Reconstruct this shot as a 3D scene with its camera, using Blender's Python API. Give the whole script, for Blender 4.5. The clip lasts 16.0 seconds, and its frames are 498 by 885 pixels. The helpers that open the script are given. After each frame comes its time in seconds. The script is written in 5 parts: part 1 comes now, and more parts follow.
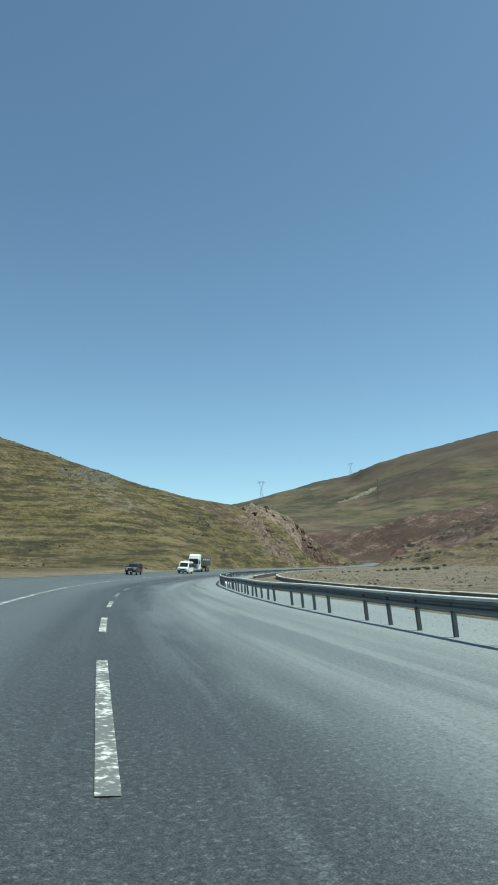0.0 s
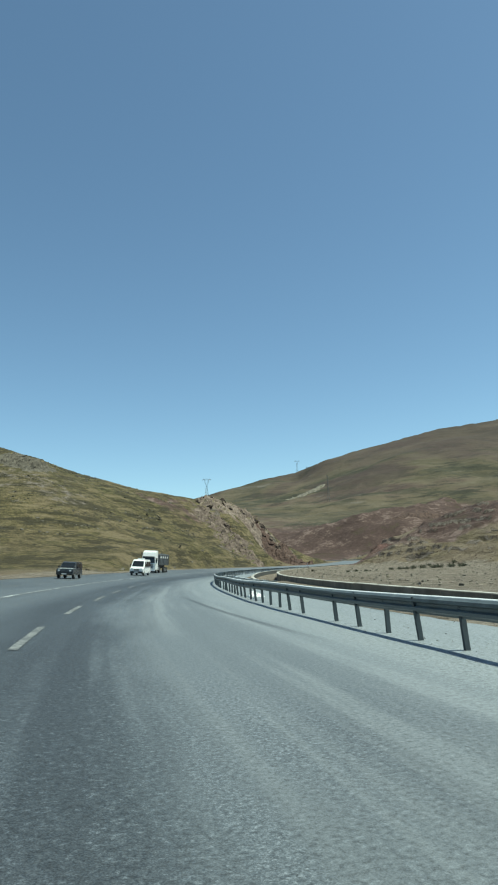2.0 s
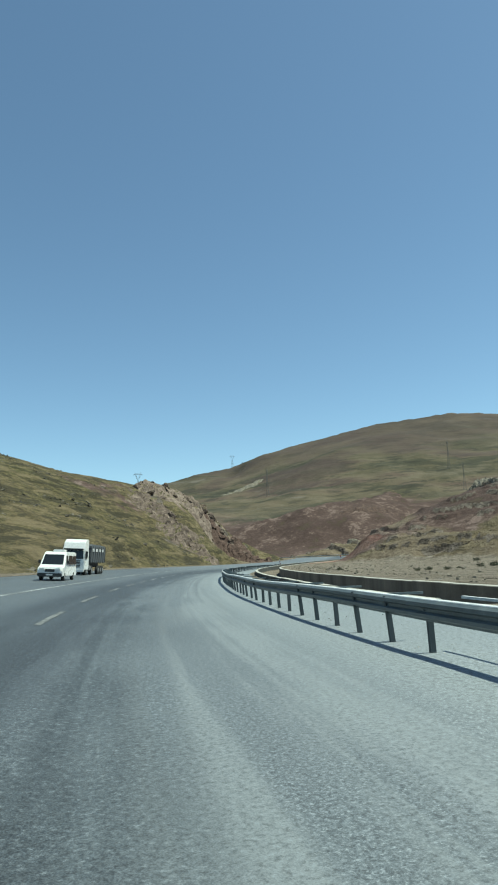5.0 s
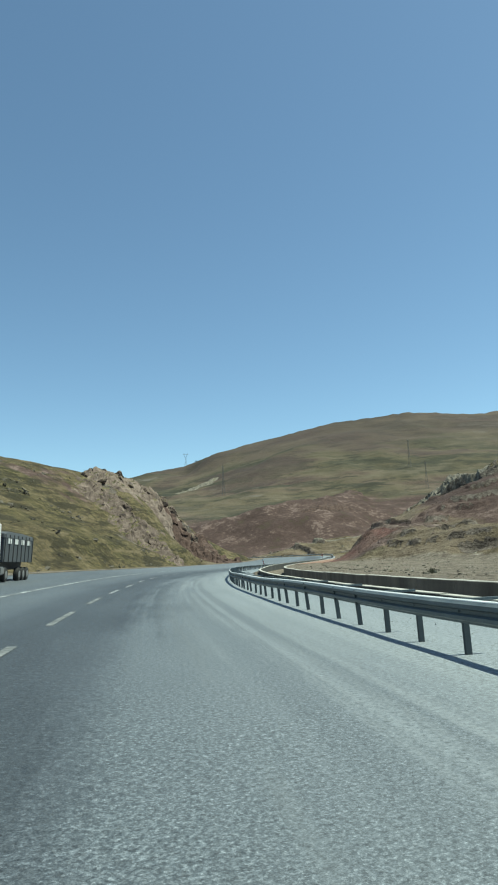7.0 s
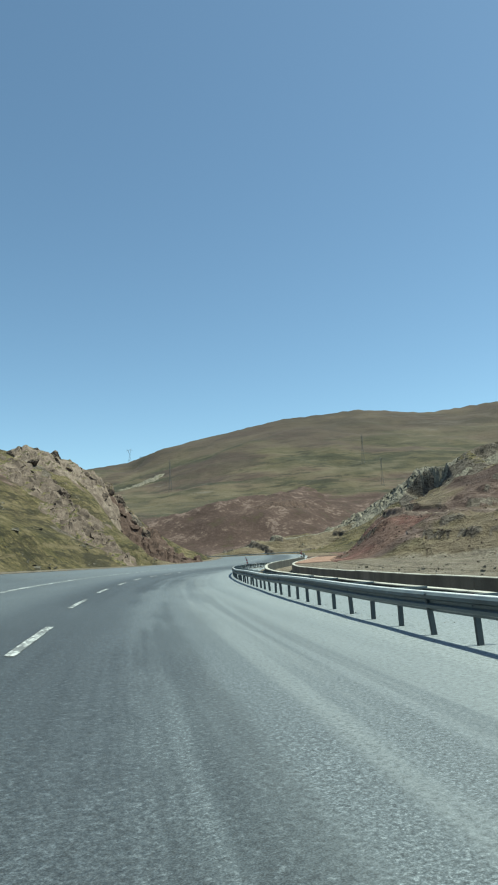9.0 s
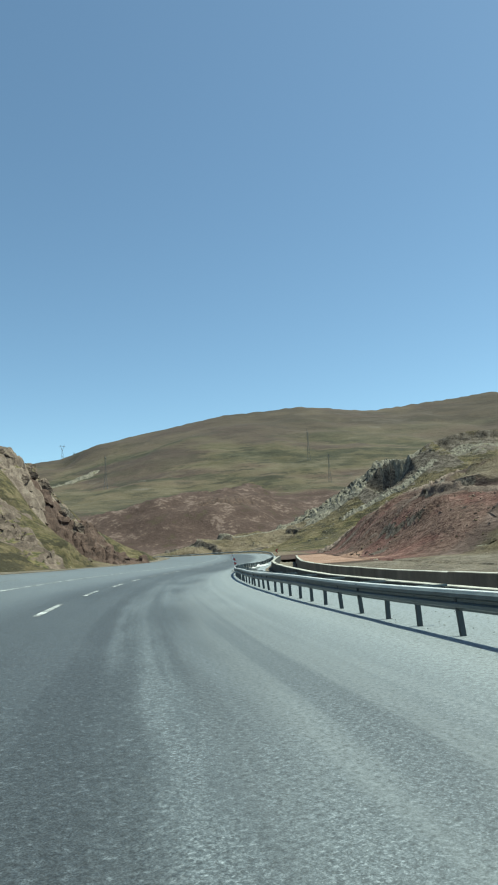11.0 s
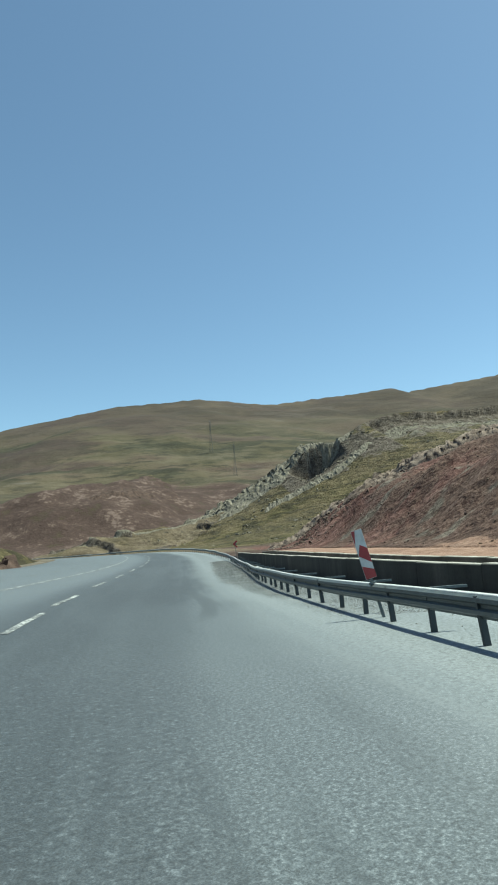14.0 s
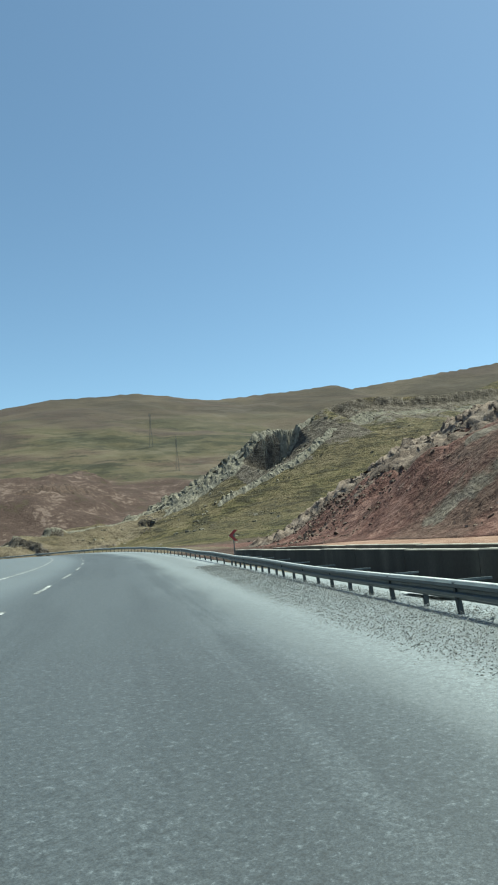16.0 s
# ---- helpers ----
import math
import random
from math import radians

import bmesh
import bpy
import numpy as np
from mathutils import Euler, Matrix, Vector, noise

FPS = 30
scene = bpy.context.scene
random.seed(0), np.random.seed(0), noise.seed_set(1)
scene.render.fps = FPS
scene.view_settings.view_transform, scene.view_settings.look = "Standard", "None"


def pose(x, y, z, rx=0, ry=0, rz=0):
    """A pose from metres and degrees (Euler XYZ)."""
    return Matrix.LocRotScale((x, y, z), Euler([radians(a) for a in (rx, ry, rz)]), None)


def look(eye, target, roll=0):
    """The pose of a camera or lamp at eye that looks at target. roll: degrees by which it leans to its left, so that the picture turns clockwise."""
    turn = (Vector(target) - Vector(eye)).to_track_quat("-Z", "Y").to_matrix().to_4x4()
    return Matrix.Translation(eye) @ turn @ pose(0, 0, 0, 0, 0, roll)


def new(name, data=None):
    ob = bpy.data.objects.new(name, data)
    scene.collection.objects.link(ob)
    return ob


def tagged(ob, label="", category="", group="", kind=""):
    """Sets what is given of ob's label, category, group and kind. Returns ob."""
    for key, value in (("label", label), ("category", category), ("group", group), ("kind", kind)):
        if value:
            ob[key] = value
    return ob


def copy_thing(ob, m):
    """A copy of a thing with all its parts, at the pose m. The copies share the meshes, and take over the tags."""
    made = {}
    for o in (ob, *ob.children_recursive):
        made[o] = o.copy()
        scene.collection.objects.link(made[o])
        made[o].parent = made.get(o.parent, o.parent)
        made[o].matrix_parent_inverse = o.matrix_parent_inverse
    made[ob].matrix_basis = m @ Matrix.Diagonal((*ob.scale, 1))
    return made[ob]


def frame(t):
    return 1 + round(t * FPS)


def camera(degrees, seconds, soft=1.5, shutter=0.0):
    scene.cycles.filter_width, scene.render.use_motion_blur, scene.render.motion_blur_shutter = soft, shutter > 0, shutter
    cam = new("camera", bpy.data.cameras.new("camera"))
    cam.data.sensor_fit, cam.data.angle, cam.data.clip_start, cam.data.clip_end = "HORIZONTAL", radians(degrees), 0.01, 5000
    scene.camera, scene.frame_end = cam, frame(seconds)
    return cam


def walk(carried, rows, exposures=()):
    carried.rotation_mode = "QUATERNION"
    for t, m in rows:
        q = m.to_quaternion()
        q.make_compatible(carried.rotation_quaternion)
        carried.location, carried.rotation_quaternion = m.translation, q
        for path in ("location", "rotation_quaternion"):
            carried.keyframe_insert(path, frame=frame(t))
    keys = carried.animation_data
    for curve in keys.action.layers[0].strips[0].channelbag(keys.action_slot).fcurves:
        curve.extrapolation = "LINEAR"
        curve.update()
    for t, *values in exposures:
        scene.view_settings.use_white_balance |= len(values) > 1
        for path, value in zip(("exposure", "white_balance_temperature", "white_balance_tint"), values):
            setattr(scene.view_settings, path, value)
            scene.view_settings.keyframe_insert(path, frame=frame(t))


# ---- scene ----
cam = camera(40.26, 16.0, soft=2.0)
PATH = [
    (0, (0.000, 0.000, 1.42), (5.384, 18.918, 5.042), -1.28),
    (0.5, (0.761, 8.635, 1.42), (6.523, 27.447, 5.016), -1.52),
    (1, (1.671, 17.044, 1.42), (7.802, 35.740, 5.010), -1.64),
    (1.5, (2.735, 25.222, 1.42), (9.301, 43.770, 5.009), -1.73),
    (2, (3.956, 33.164, 1.42), (10.958, 51.554, 4.994), -1.88),
    (2.5, (5.305, 40.871, 1.42), (12.637, 59.135, 4.980), -2.15),
    (3, (6.742, 48.348, 1.42), (14.345, 66.502, 4.972), -2.27),
    (3.5, (8.268, 55.591, 1.42), (16.233, 73.594, 4.950), -2.39),
    (4, (9.896, 62.595, 1.42), (18.270, 80.415, 4.934), -2.56),
    (4.5, (11.653, 69.547, 1.42), (20.308, 87.234, 4.921), -2.48),
    (5, (13.556, 76.636, 1.42), (22.436, 94.219, 4.881), -2.32),
    (5.5, (15.606, 83.860, 1.42), (24.764, 101.308, 4.842), -2.20),
    (6, (17.826, 91.212, 1.42), (27.299, 108.493, 4.825), -2.19),
    (6.5, (20.234, 98.682, 1.42), (30.036, 115.771, 4.870), -2.32),
    (7, (22.842, 106.264, 1.42), (32.973, 123.162, 4.857), -2.46),
    (7.5, (25.652, 113.955, 1.42), (36.109, 130.657, 4.839), -2.60),
    (8, (28.663, 121.751, 1.42), (39.396, 138.281, 4.822), -2.55),
    (8.5, (31.872, 129.572, 1.42), (43.014, 145.831, 4.810), -2.58),
    (9, (35.273, 137.335, 1.42), (46.787, 153.339, 4.783), -2.61),
    (9.5, (38.872, 145.032, 1.42), (50.801, 160.733, 4.766), -2.60),
    (10, (42.662, 152.662, 1.42), (54.922, 168.108, 4.753), -2.64),
    (10.5, (46.629, 160.226, 1.42), (59.234, 175.395, 4.738), -2.77),
    (11, (50.784, 167.713, 1.42), (63.767, 182.565, 4.716), -2.98),
    (11.5, (55.136, 175.113, 1.42), (68.491, 189.640, 4.678), -3.20),
    (12, (59.696, 182.413, 1.42), (73.455, 196.561, 4.664), -3.25),
    (12.5, (64.449, 189.562, 1.42), (78.619, 203.309, 4.620), -3.31),
    (13, (69.376, 196.514, 1.42), (83.962, 209.824, 4.598), -3.48),
    (13.5, (74.458, 203.273, 1.42), (89.395, 216.196, 4.564), -3.68),
    (14, (79.662, 209.857, 1.42), (94.875, 222.462, 4.532), -3.88),
    (14.5, (84.969, 216.273, 1.42), (100.469, 228.532, 4.498), -4.05),
    (15, (90.383, 222.516, 1.42), (106.176, 234.402, 4.463), -4.15),
    (15.5, (95.899, 228.581, 1.42), (111.970, 240.094, 4.445), -4.22),
    (16, (101.510, 234.469, 1.42), (117.844, 245.615, 4.410), -4.34),
]
walk(cam, [(t, look(eye, target, roll)) for t, eye, target, roll in PATH],
     [(0, 0.58, 6440, -14), (4, 0.60, 6460, -14), (8, 0.69, 6500, -14), (12, 0.74, 6550, -14), (13, 0.72, 6550, -14), (14, 0.69, 6550, -14), (15, 0.77, 6550, -14), (16, 0.78, 6550, -14)])


# ---------------------------------------------------------------- light
SUN_BEARING, SUN_HEIGHT = 118.0, 65.0
world = bpy.data.worlds.new("sky")
scene.world = world
world.use_nodes = True
wn = world.node_tree.nodes
sky = wn.new("ShaderNodeTexSky")
sky.sky_type, sky.sun_disc = "NISHITA", False
sky.sun_elevation, sky.sun_rotation = radians(SUN_HEIGHT), radians(SUN_BEARING)
sky.altitude, sky.air_density, sky.dust_density, sky.ozone_density = 2500, 1.0, 2.6, 1.0
wn["Background"].inputs[1].default_value = 0.108
world.node_tree.links.new(sky.outputs[0], wn["Background"].inputs[0])
sun = new("sun", bpy.data.lights.new("sun", "SUN"))
sun.data.energy, sun.data.angle, sun.data.color = 5.0, radians(0.55), (1.0, 0.955, 0.89)
sb, sh = radians(SUN_BEARING), radians(SUN_HEIGHT)
to_sun = Vector((math.sin(sb) * math.cos(sh), math.cos(sb) * math.cos(sh), math.sin(sh)))
sun.rotation_mode = "QUATERNION"
sun.rotation_quaternion = to_sun.to_track_quat("Z", "Y")
sun.location = (40, 100, 200)


# ---------------------------------------------------------------- materials
class Mat:
    """A node material under construction, with a few short-hands."""

    def __init__(self, name, rough=0.8, metal=0.0, spec=0.5):
        self.mat = bpy.data.materials.new(name)
        self.mat.use_nodes = True
        self.tree = self.mat.node_tree
        self.bsdf = self.tree.nodes["Principled BSDF"]
        self.bsdf.inputs["Roughness"].default_value = rough
        self.bsdf.inputs["Metallic"].default_value = metal
        self.bsdf.inputs["Specular IOR Level"].default_value = spec
        self.pos = self.node("ShaderNodeNewGeometry").outputs["Position"]

    def node(self, kind, **inputs):
        n = self.tree.nodes.new(kind)
        for key, value in inputs.items():
            self.put(n.inputs[key.replace("_", " ")], value)
        return n

    def put(self, socket, value):
        if isinstance(value, bpy.types.NodeSocket):
            self.tree.links.new(value, socket)
        else:
            socket.default_value = value

    def noise(self, scale, detail=4.0, vector=None, rough=0.55, stretch=None):
        v = vector or self.pos
        if stretch:
            m = self.node("ShaderNodeMapping", Vector=v)
            m.inputs["Scale"].default_value = stretch
            v = m.outputs[0]
        n = self.node("ShaderNodeTexNoise", Vector=v, Scale=scale, Detail=detail, Roughness=rough)
        return n.outputs["Fac"]

    def ramp(self, fac, stops):
        n = self.node("ShaderNodeValToRGB", Fac=fac)
        e = n.color_ramp.elements
        while len(e) < len(stops):
            e.new(0.5)
        for el, (p, c) in zip(e, stops):
            el.position = p
            el.color = (*c, 1) if len(c) == 3 else c
        return n.outputs[0]

    def step(self, fac, lo, hi):
        n = self.node("ShaderNodeMapRange", Value=fac)
        n.inputs["From Min"].default_value, n.inputs["From Max"].default_value = lo, hi
        n.interpolation_type = "SMOOTHSTEP"
        return n.outputs[0]

    def math(self, op, a, b=0.0):
        n = self.node("ShaderNodeMath")
        n.operation = op
        self.put(n.inputs[0], a)
        self.put(n.inputs[1], b)
        return n.outputs[0]

    def mix(self, fac, a, b, blend="MIX"):
        n = self.node("ShaderNodeMix")
        n.data_type, n.blend_type = "RGBA", blend
        self.put(n.inputs[0], fac)
        for socket, value in ((n.inputs[6], a), (n.inputs[7], b)):
            self.put(socket, (*value, 1) if isinstance(value, tuple) and len(value) == 3 else value)
        return n.outputs[2]

    def attr(self, name):
        n = self.node("ShaderNodeAttribute")
        n.attribute_name = name
        return n.outputs["Fac"]

    def random(self):
        return self.node("ShaderNodeObjectInfo").outputs["Random"]

    def color(self, value):
        self.put(self.bsdf.inputs["Base Color"], (*value, 1) if isinstance(value, tuple) else value)
        return self

    def rough(self, value):
        self.put(self.bsdf.inputs["Roughness"], value)
        return self

    def bump(self, height, strength=0.5, distance=0.05):
        n = self.node("ShaderNodeBump", Height=height, Strength=strength, Distance=distance)
        self.put(self.bsdf.inputs["Normal"], n.outputs[0])
        return self


def plain(name, color, rough=0.6, metal=0.0, spread=0.12, scale=6.0, spec=0.5):
    """A material of one colour with a little soiling at two sizes."""
    m = Mat(name, rough, metal, spec)
    n1, n2 = m.noise(scale, 5), m.noise(scale * 9, 3)
    f = m.math("ADD", m.math("MULTIPLY", n1, 0.7), m.math("MULTIPLY", n2, 0.3))
    lo, hi = tuple(c * (1 - spread * 2) for c in color), tuple(min(1, c * (1 + spread * 2)) for c in color)
    m.color(m.ramp(f, [(0.3, lo), (0.7, hi)]))
    m.rough(m.ramp(n1, [(0.3, (max(0.02, rough - 0.1),) * 3), (0.7, (min(1, rough + 0.1),) * 3)]))
    m.bump(n2, 0.15, 0.01)
    return m.mat


def terrain_material():
    """Dry grassland over soil: ochre and olive grass, bare tan soil, dark-red earth and grey-pink rock."""
    m = Mat("hill_ground", 0.95, spec=0.12)
    big, mid, small, fine = m.noise(0.005, 5, rough=0.55), m.noise(0.055, 7, rough=0.6), m.noise(0.4, 8, rough=0.65), m.noise(2.6, 6, rough=0.65)
    ledge = m.noise(0.085, 6, stretch=(1.0, 1.0, 7.0), rough=0.6)
    band = m.noise(0.008, 4, stretch=(1.0, 1.0, 4.0), rough=0.5)
    z = m.node("ShaderNodeSeparateXYZ", Vector=m.pos).outputs[2]
    far = m.attr("far")
    # the near hills: short yellowing grass, tussocks and sheep tracks
    grass = m.ramp(big, [(0.40, (0.054, 0.05, 0.023)), (0.455, (0.088, 0.069, 0.036)), (0.49, (0.094, 0.072, 0.04)), (0.52, (0.072, 0.052, 0.037)), (0.555, (0.07, 0.058, 0.03)), (0.60, (0.05, 0.047, 0.022))])
    grass = m.mix(m.math("MULTIPLY", m.step(mid, 0.51, 0.6), 0.45), grass, (0.086, 0.077, 0.03))
    grass = m.mix(m.math("MULTIPLY", m.step(mid, 0.49, 0.42), 0.6), grass, (0.074, 0.055, 0.038))
    tuft = m.ramp(small, [(0.36, (0.014, 0.016, 0.008)), (0.5, (0.062, 0.056, 0.025)), (0.68, (0.17, 0.14, 0.08))])
    grass = m.mix(0.55, grass, tuft)
    clump = m.noise(1.1, 5, rough=0.7)
    grass = m.mix(m.math("MULTIPLY", m.step(clump, 0.55, 0.63), 0.6), grass, (0.15, 0.125, 0.062))
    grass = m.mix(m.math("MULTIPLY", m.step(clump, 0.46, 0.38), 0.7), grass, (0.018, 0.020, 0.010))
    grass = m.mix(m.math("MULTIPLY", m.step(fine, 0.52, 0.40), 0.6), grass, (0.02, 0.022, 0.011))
    # dark lines coloured in for the shade along the tracks' small steps
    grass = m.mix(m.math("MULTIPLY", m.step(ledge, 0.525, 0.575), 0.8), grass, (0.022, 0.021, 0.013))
    grass = m.mix(m.math("MULTIPLY", m.step(ledge, 0.45, 0.38), 0.55), grass, (0.135, 0.109, 0.068))
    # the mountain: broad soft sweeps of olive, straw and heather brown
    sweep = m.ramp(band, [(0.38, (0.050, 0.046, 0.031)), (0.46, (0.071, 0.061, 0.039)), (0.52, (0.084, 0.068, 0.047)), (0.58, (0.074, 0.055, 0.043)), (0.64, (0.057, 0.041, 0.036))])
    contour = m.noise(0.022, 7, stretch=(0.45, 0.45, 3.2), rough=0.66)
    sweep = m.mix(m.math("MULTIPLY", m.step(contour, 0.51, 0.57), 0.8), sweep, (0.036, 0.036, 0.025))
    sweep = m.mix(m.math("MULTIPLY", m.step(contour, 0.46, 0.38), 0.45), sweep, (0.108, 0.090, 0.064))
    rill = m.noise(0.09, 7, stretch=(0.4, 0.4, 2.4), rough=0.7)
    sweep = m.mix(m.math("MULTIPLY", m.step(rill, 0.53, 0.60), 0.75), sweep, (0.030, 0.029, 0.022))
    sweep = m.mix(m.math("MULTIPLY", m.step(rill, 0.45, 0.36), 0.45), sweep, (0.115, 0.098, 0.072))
    scar = m.math("MULTIPLY", m.step(m.noise(0.011, 6, stretch=(0.5, 0.5, 3.0), rough=0.65), 0.59, 0.64), m.step(rill, 0.42, 0.55))
    sweep = m.mix(m.math("MULTIPLY", scar, 0.7), sweep, (0.13, 0.118, 0.104))
    heath = m.step(m.math("ADD", z, m.math("MULTIPLY", m.math("SUBTRACT", band, 0.5), 260.0)), 100.0, 160.0)
    sweep = m.mix(m.math("MULTIPLY", heath, 0.7), sweep, (0.052, 0.040, 0.035))
    grass = m.mix(1.0, grass, (1.20, 1.17, 1.16), "MULTIPLY")
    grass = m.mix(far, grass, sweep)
    soil = m.ramp(m.math("ADD", m.math("MULTIPLY", mid, 0.5), m.math("MULTIPLY", small, 0.5)), [(0.3, (0.085, 0.066, 0.046)), (0.5, (0.14, 0.11, 0.08)), (0.7, (0.21, 0.172, 0.13))])
    red = m.ramp(m.math("ADD", m.math("MULTIPLY", mid, 0.6), m.math("MULTIPLY", small, 0.4)),
                 [(0.36, (0.034, 0.022, 0.021)), (0.5, (0.060, 0.040, 0.035)), (0.62, (0.094, 0.065, 0.056))])
    fresh = m.ramp(m.math("ADD", m.math("MULTIPLY", small, 0.55), m.math("MULTIPLY", fine, 0.45)), [(0.38, (0.045, 0.023, 0.020)), (0.5, (0.106, 0.053, 0.046)), (0.61, (0.185, 0.112, 0.096))])
    speck = m.step(m.math("ADD", m.math("MULTIPLY", mid, 0.75), m.math("MULTIPLY", small, 0.6)), 0.735, 0.80)
    red = m.mix(m.math("MULTIPLY", speck, 0.6), red, (0.165, 0.122, 0.108))
    red = m.mix(m.math("MULTIPLY", m.step(m.math("ADD", mid, m.math("MULTIPLY", small, 0.3)), 0.58, 0.5), 0.4), red, (0.064, 0.054, 0.031))
    fresh = m.mix(m.math("MULTIPLY", m.step(mid, 0.47, 0.56), 0.65), fresh, m.ramp(fine, [(0.4, (0.045, 0.03, 0.025)), (0.6, (0.115, 0.083, 0.068))]))
    red = m.mix(m.step(m.attr("red"), 0.74, 0.9), red, fresh)
    # trodden red earth on the level ground is pale and dusty
    pale = m.ramp(m.math("ADD", m.math("MULTIPLY", small, 0.5), m.math("MULTIPLY", fine, 0.5)), [(0.36, (0.15, 0.088, 0.066)), (0.5, (0.235, 0.148, 0.115)), (0.64, (0.31, 0.215, 0.172))])
    red = m.mix(m.math("MULTIPLY", m.step(m.attr("soil"), 0.9, 0.99), m.step(m.attr("red"), 0.74, 0.9)), red, pale)
    rock = m.ramp(m.math("ADD", m.math("MULTIPLY", small, 0.6), m.math("MULTIPLY", fine, 0.4)),
                  [(0.38, (0.028, 0.023, 0.020)), (0.48, (0.08, 0.066, 0.055)), (0.62, (0.165, 0.14, 0.12))])
    gravel = m.ramp(m.math("ADD", m.math("MULTIPLY", fine, 0.55), m.math("MULTIPLY", small, 0.45)),
                    [(0.36, (0.075, 0.062, 0.049)), (0.5, (0.15, 0.126, 0.101)), (0.64, (0.26, 0.228, 0.19))])
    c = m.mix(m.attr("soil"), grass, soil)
    edge = m.math("SUBTRACT", m.math("ADD", m.math("MULTIPLY", small, 0.7), m.math("MULTIPLY", mid, 0.5)), 0.6)
    c = m.mix(m.step(m.math("ADD", m.attr("red"), edge), 0.3, 0.62), c, red)
    c = m.mix(m.step(m.math("ADD", m.attr("rock"), m.math("MULTIPLY", edge, 1.5)), 0.4, 0.62), c, rock)
    c = m.mix(m.step(m.math("ADD", m.attr("gravel"), edge), 0.35, 0.6), c, gravel)
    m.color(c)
    lump = m.noise(0.9, 6, rough=0.62)
    h = m.mix(m.step(m.attr("red"), 0.3, 0.7), m.math("ADD", m.math("MULTIPLY", small, 1.3), m.math("MULTIPLY", fine, 0.35)), m.math("MULTIPLY", lump, 0.55))
    h = m.math("ADD", h, m.math("MULTIPLY", m.math("MULTIPLY", ledge, 1.1), m.step(m.attr("red"), 0.6, 0.2)))
    h = m.math("MULTIPLY", h, m.math("SUBTRACT", 1.0, m.math("MULTIPLY", far, 0.75)))
    m.bump(m.math("ADD", h, m.math("MULTIPLY", mid, 2.0)), 1.0, 1.0)
    return m.mat


def road_material():
    """Worn blue-grey chip-seal, polished darker in the wheel tracks and dusted pale towards the verge. Attributes: across, along."""
    m = Mat("worn_asphalt", 0.66, spec=0.45)
    u, s = m.attr("across"), m.attr("along")
    uv = m.node("ShaderNodeCombineXYZ", X=u, Y=s).outputs[0]
    streak = m.noise(1.0, 6, uv, stretch=(1.5, 0.018, 1), rough=0.62)
    patch = m.noise(0.3, 6, uv, stretch=(1.0, 0.16, 1), rough=0.62)
    broad = m.noise(0.05, 3, uv, stretch=(3.0, 0.6, 1))
    grain, chip = m.noise(80.0, 2), m.noise(36.0, 6, rough=0.8)
    wander = m.math("MULTIPLY", m.math("SUBTRACT", patch, 0.5), 3.0)
    f = m.math("ADD", m.math("MULTIPLY", streak, 0.6), m.math("MULTIPLY", patch, 0.4))
    base = m.ramp(f, [(0.38, (0.025, 0.029, 0.034)), (0.5, (0.045, 0.051, 0.057)), (0.62, (0.078, 0.085, 0.09))])
    # two polished tracks in each lane
    drift = m.math("SUBTRACT", m.math("MULTIPLY", m.step(s, 60.0, 130.0), -0.65), m.math("MULTIPLY", m.step(s, 215.0, 252.0), 2.1))
    lane = m.math("PINGPONG", m.math("ADD", m.math("ADD", u, drift), m.math("ADD", 2.3 * 7 - 1.2, m.math("MULTIPLY", wander, 0.12))), 1.15)
    track = m.step(lane, 0.55, 0.12)
    base = m.mix(m.math("MULTIPLY", track, m.step(streak, 0.36, 0.62)), base, (0.03, 0.034, 0.039))
    base = m.mix(m.math("MULTIPLY", m.step(m.math("ADD", u, m.math("ADD", drift, m.math("MULTIPLY", wander, 0.4))), 1.7, 0.8), 0.72), base, (0.027, 0.031, 0.036))
    base = m.mix(m.math("MULTIPLY", m.step(m.math("ADD", u, m.math("MULTIPLY", wander, 0.3)), -0.6, -1.8), 0.55), base, (0.100, 0.108, 0.114))
    # dust blown in from the verge, wider where the bend begins
    begin = m.math("ADD", m.math("ADD", m.math("MULTIPLY", m.step(s, 60.0, 110.0), 0.9), m.math("MULTIPLY", m.step(s, 170.0, 250.0), 1.9)), 1.3)
    dust = m.step(m.math("SUBTRACT", m.math("ADD", u, wander), begin), 0.0, 1.9)
    dust = m.math("MULTIPLY", dust, m.math("ADD", 0.48, m.math("MULTIPLY", m.step(streak, 0.66, 0.38), 0.42)))
    base = m.mix(dust, base, (0.252, 0.256, 0.25))
    # ravelled patches where the pale chippings stand bare
    bare = m.math("MULTIPLY", m.step(m.math("ADD", m.math("MULTIPLY", patch, 0.6), m.math("MULTIPLY", streak, 0.4)), 0.455, 0.535), m.math("ADD", 0.25, m.math("MULTIPLY", m.step(m.math("ADD", u, drift), 0.3, 1.5), 0.6)))
    chips = m.ramp(chip, [(0.36, (0.022, 0.025, 0.028)), (0.50, (0.08, 0.088, 0.094)), (0.59, (0.26, 0.272, 0.28)), (0.68, (0.58, 0.595, 0.6))])
    base = m.mix(m.math("MULTIPLY", bare, 0.85), base, chips)
    base = m.mix(0.28, base, m.ramp(grain, [(0.38, (0.015, 0.017, 0.019)), (0.62, (0.20, 0.21, 0.214))]))
    base = m.mix(m.math("MULTIPLY", m.step(broad, 0.5, 0.62), 0.3), base, (0.03, 0.034, 0.039))
    # coarse mottling where clumps of stone have worn unevenly
    clump = m.noise(19.0, 5, rough=0.78)
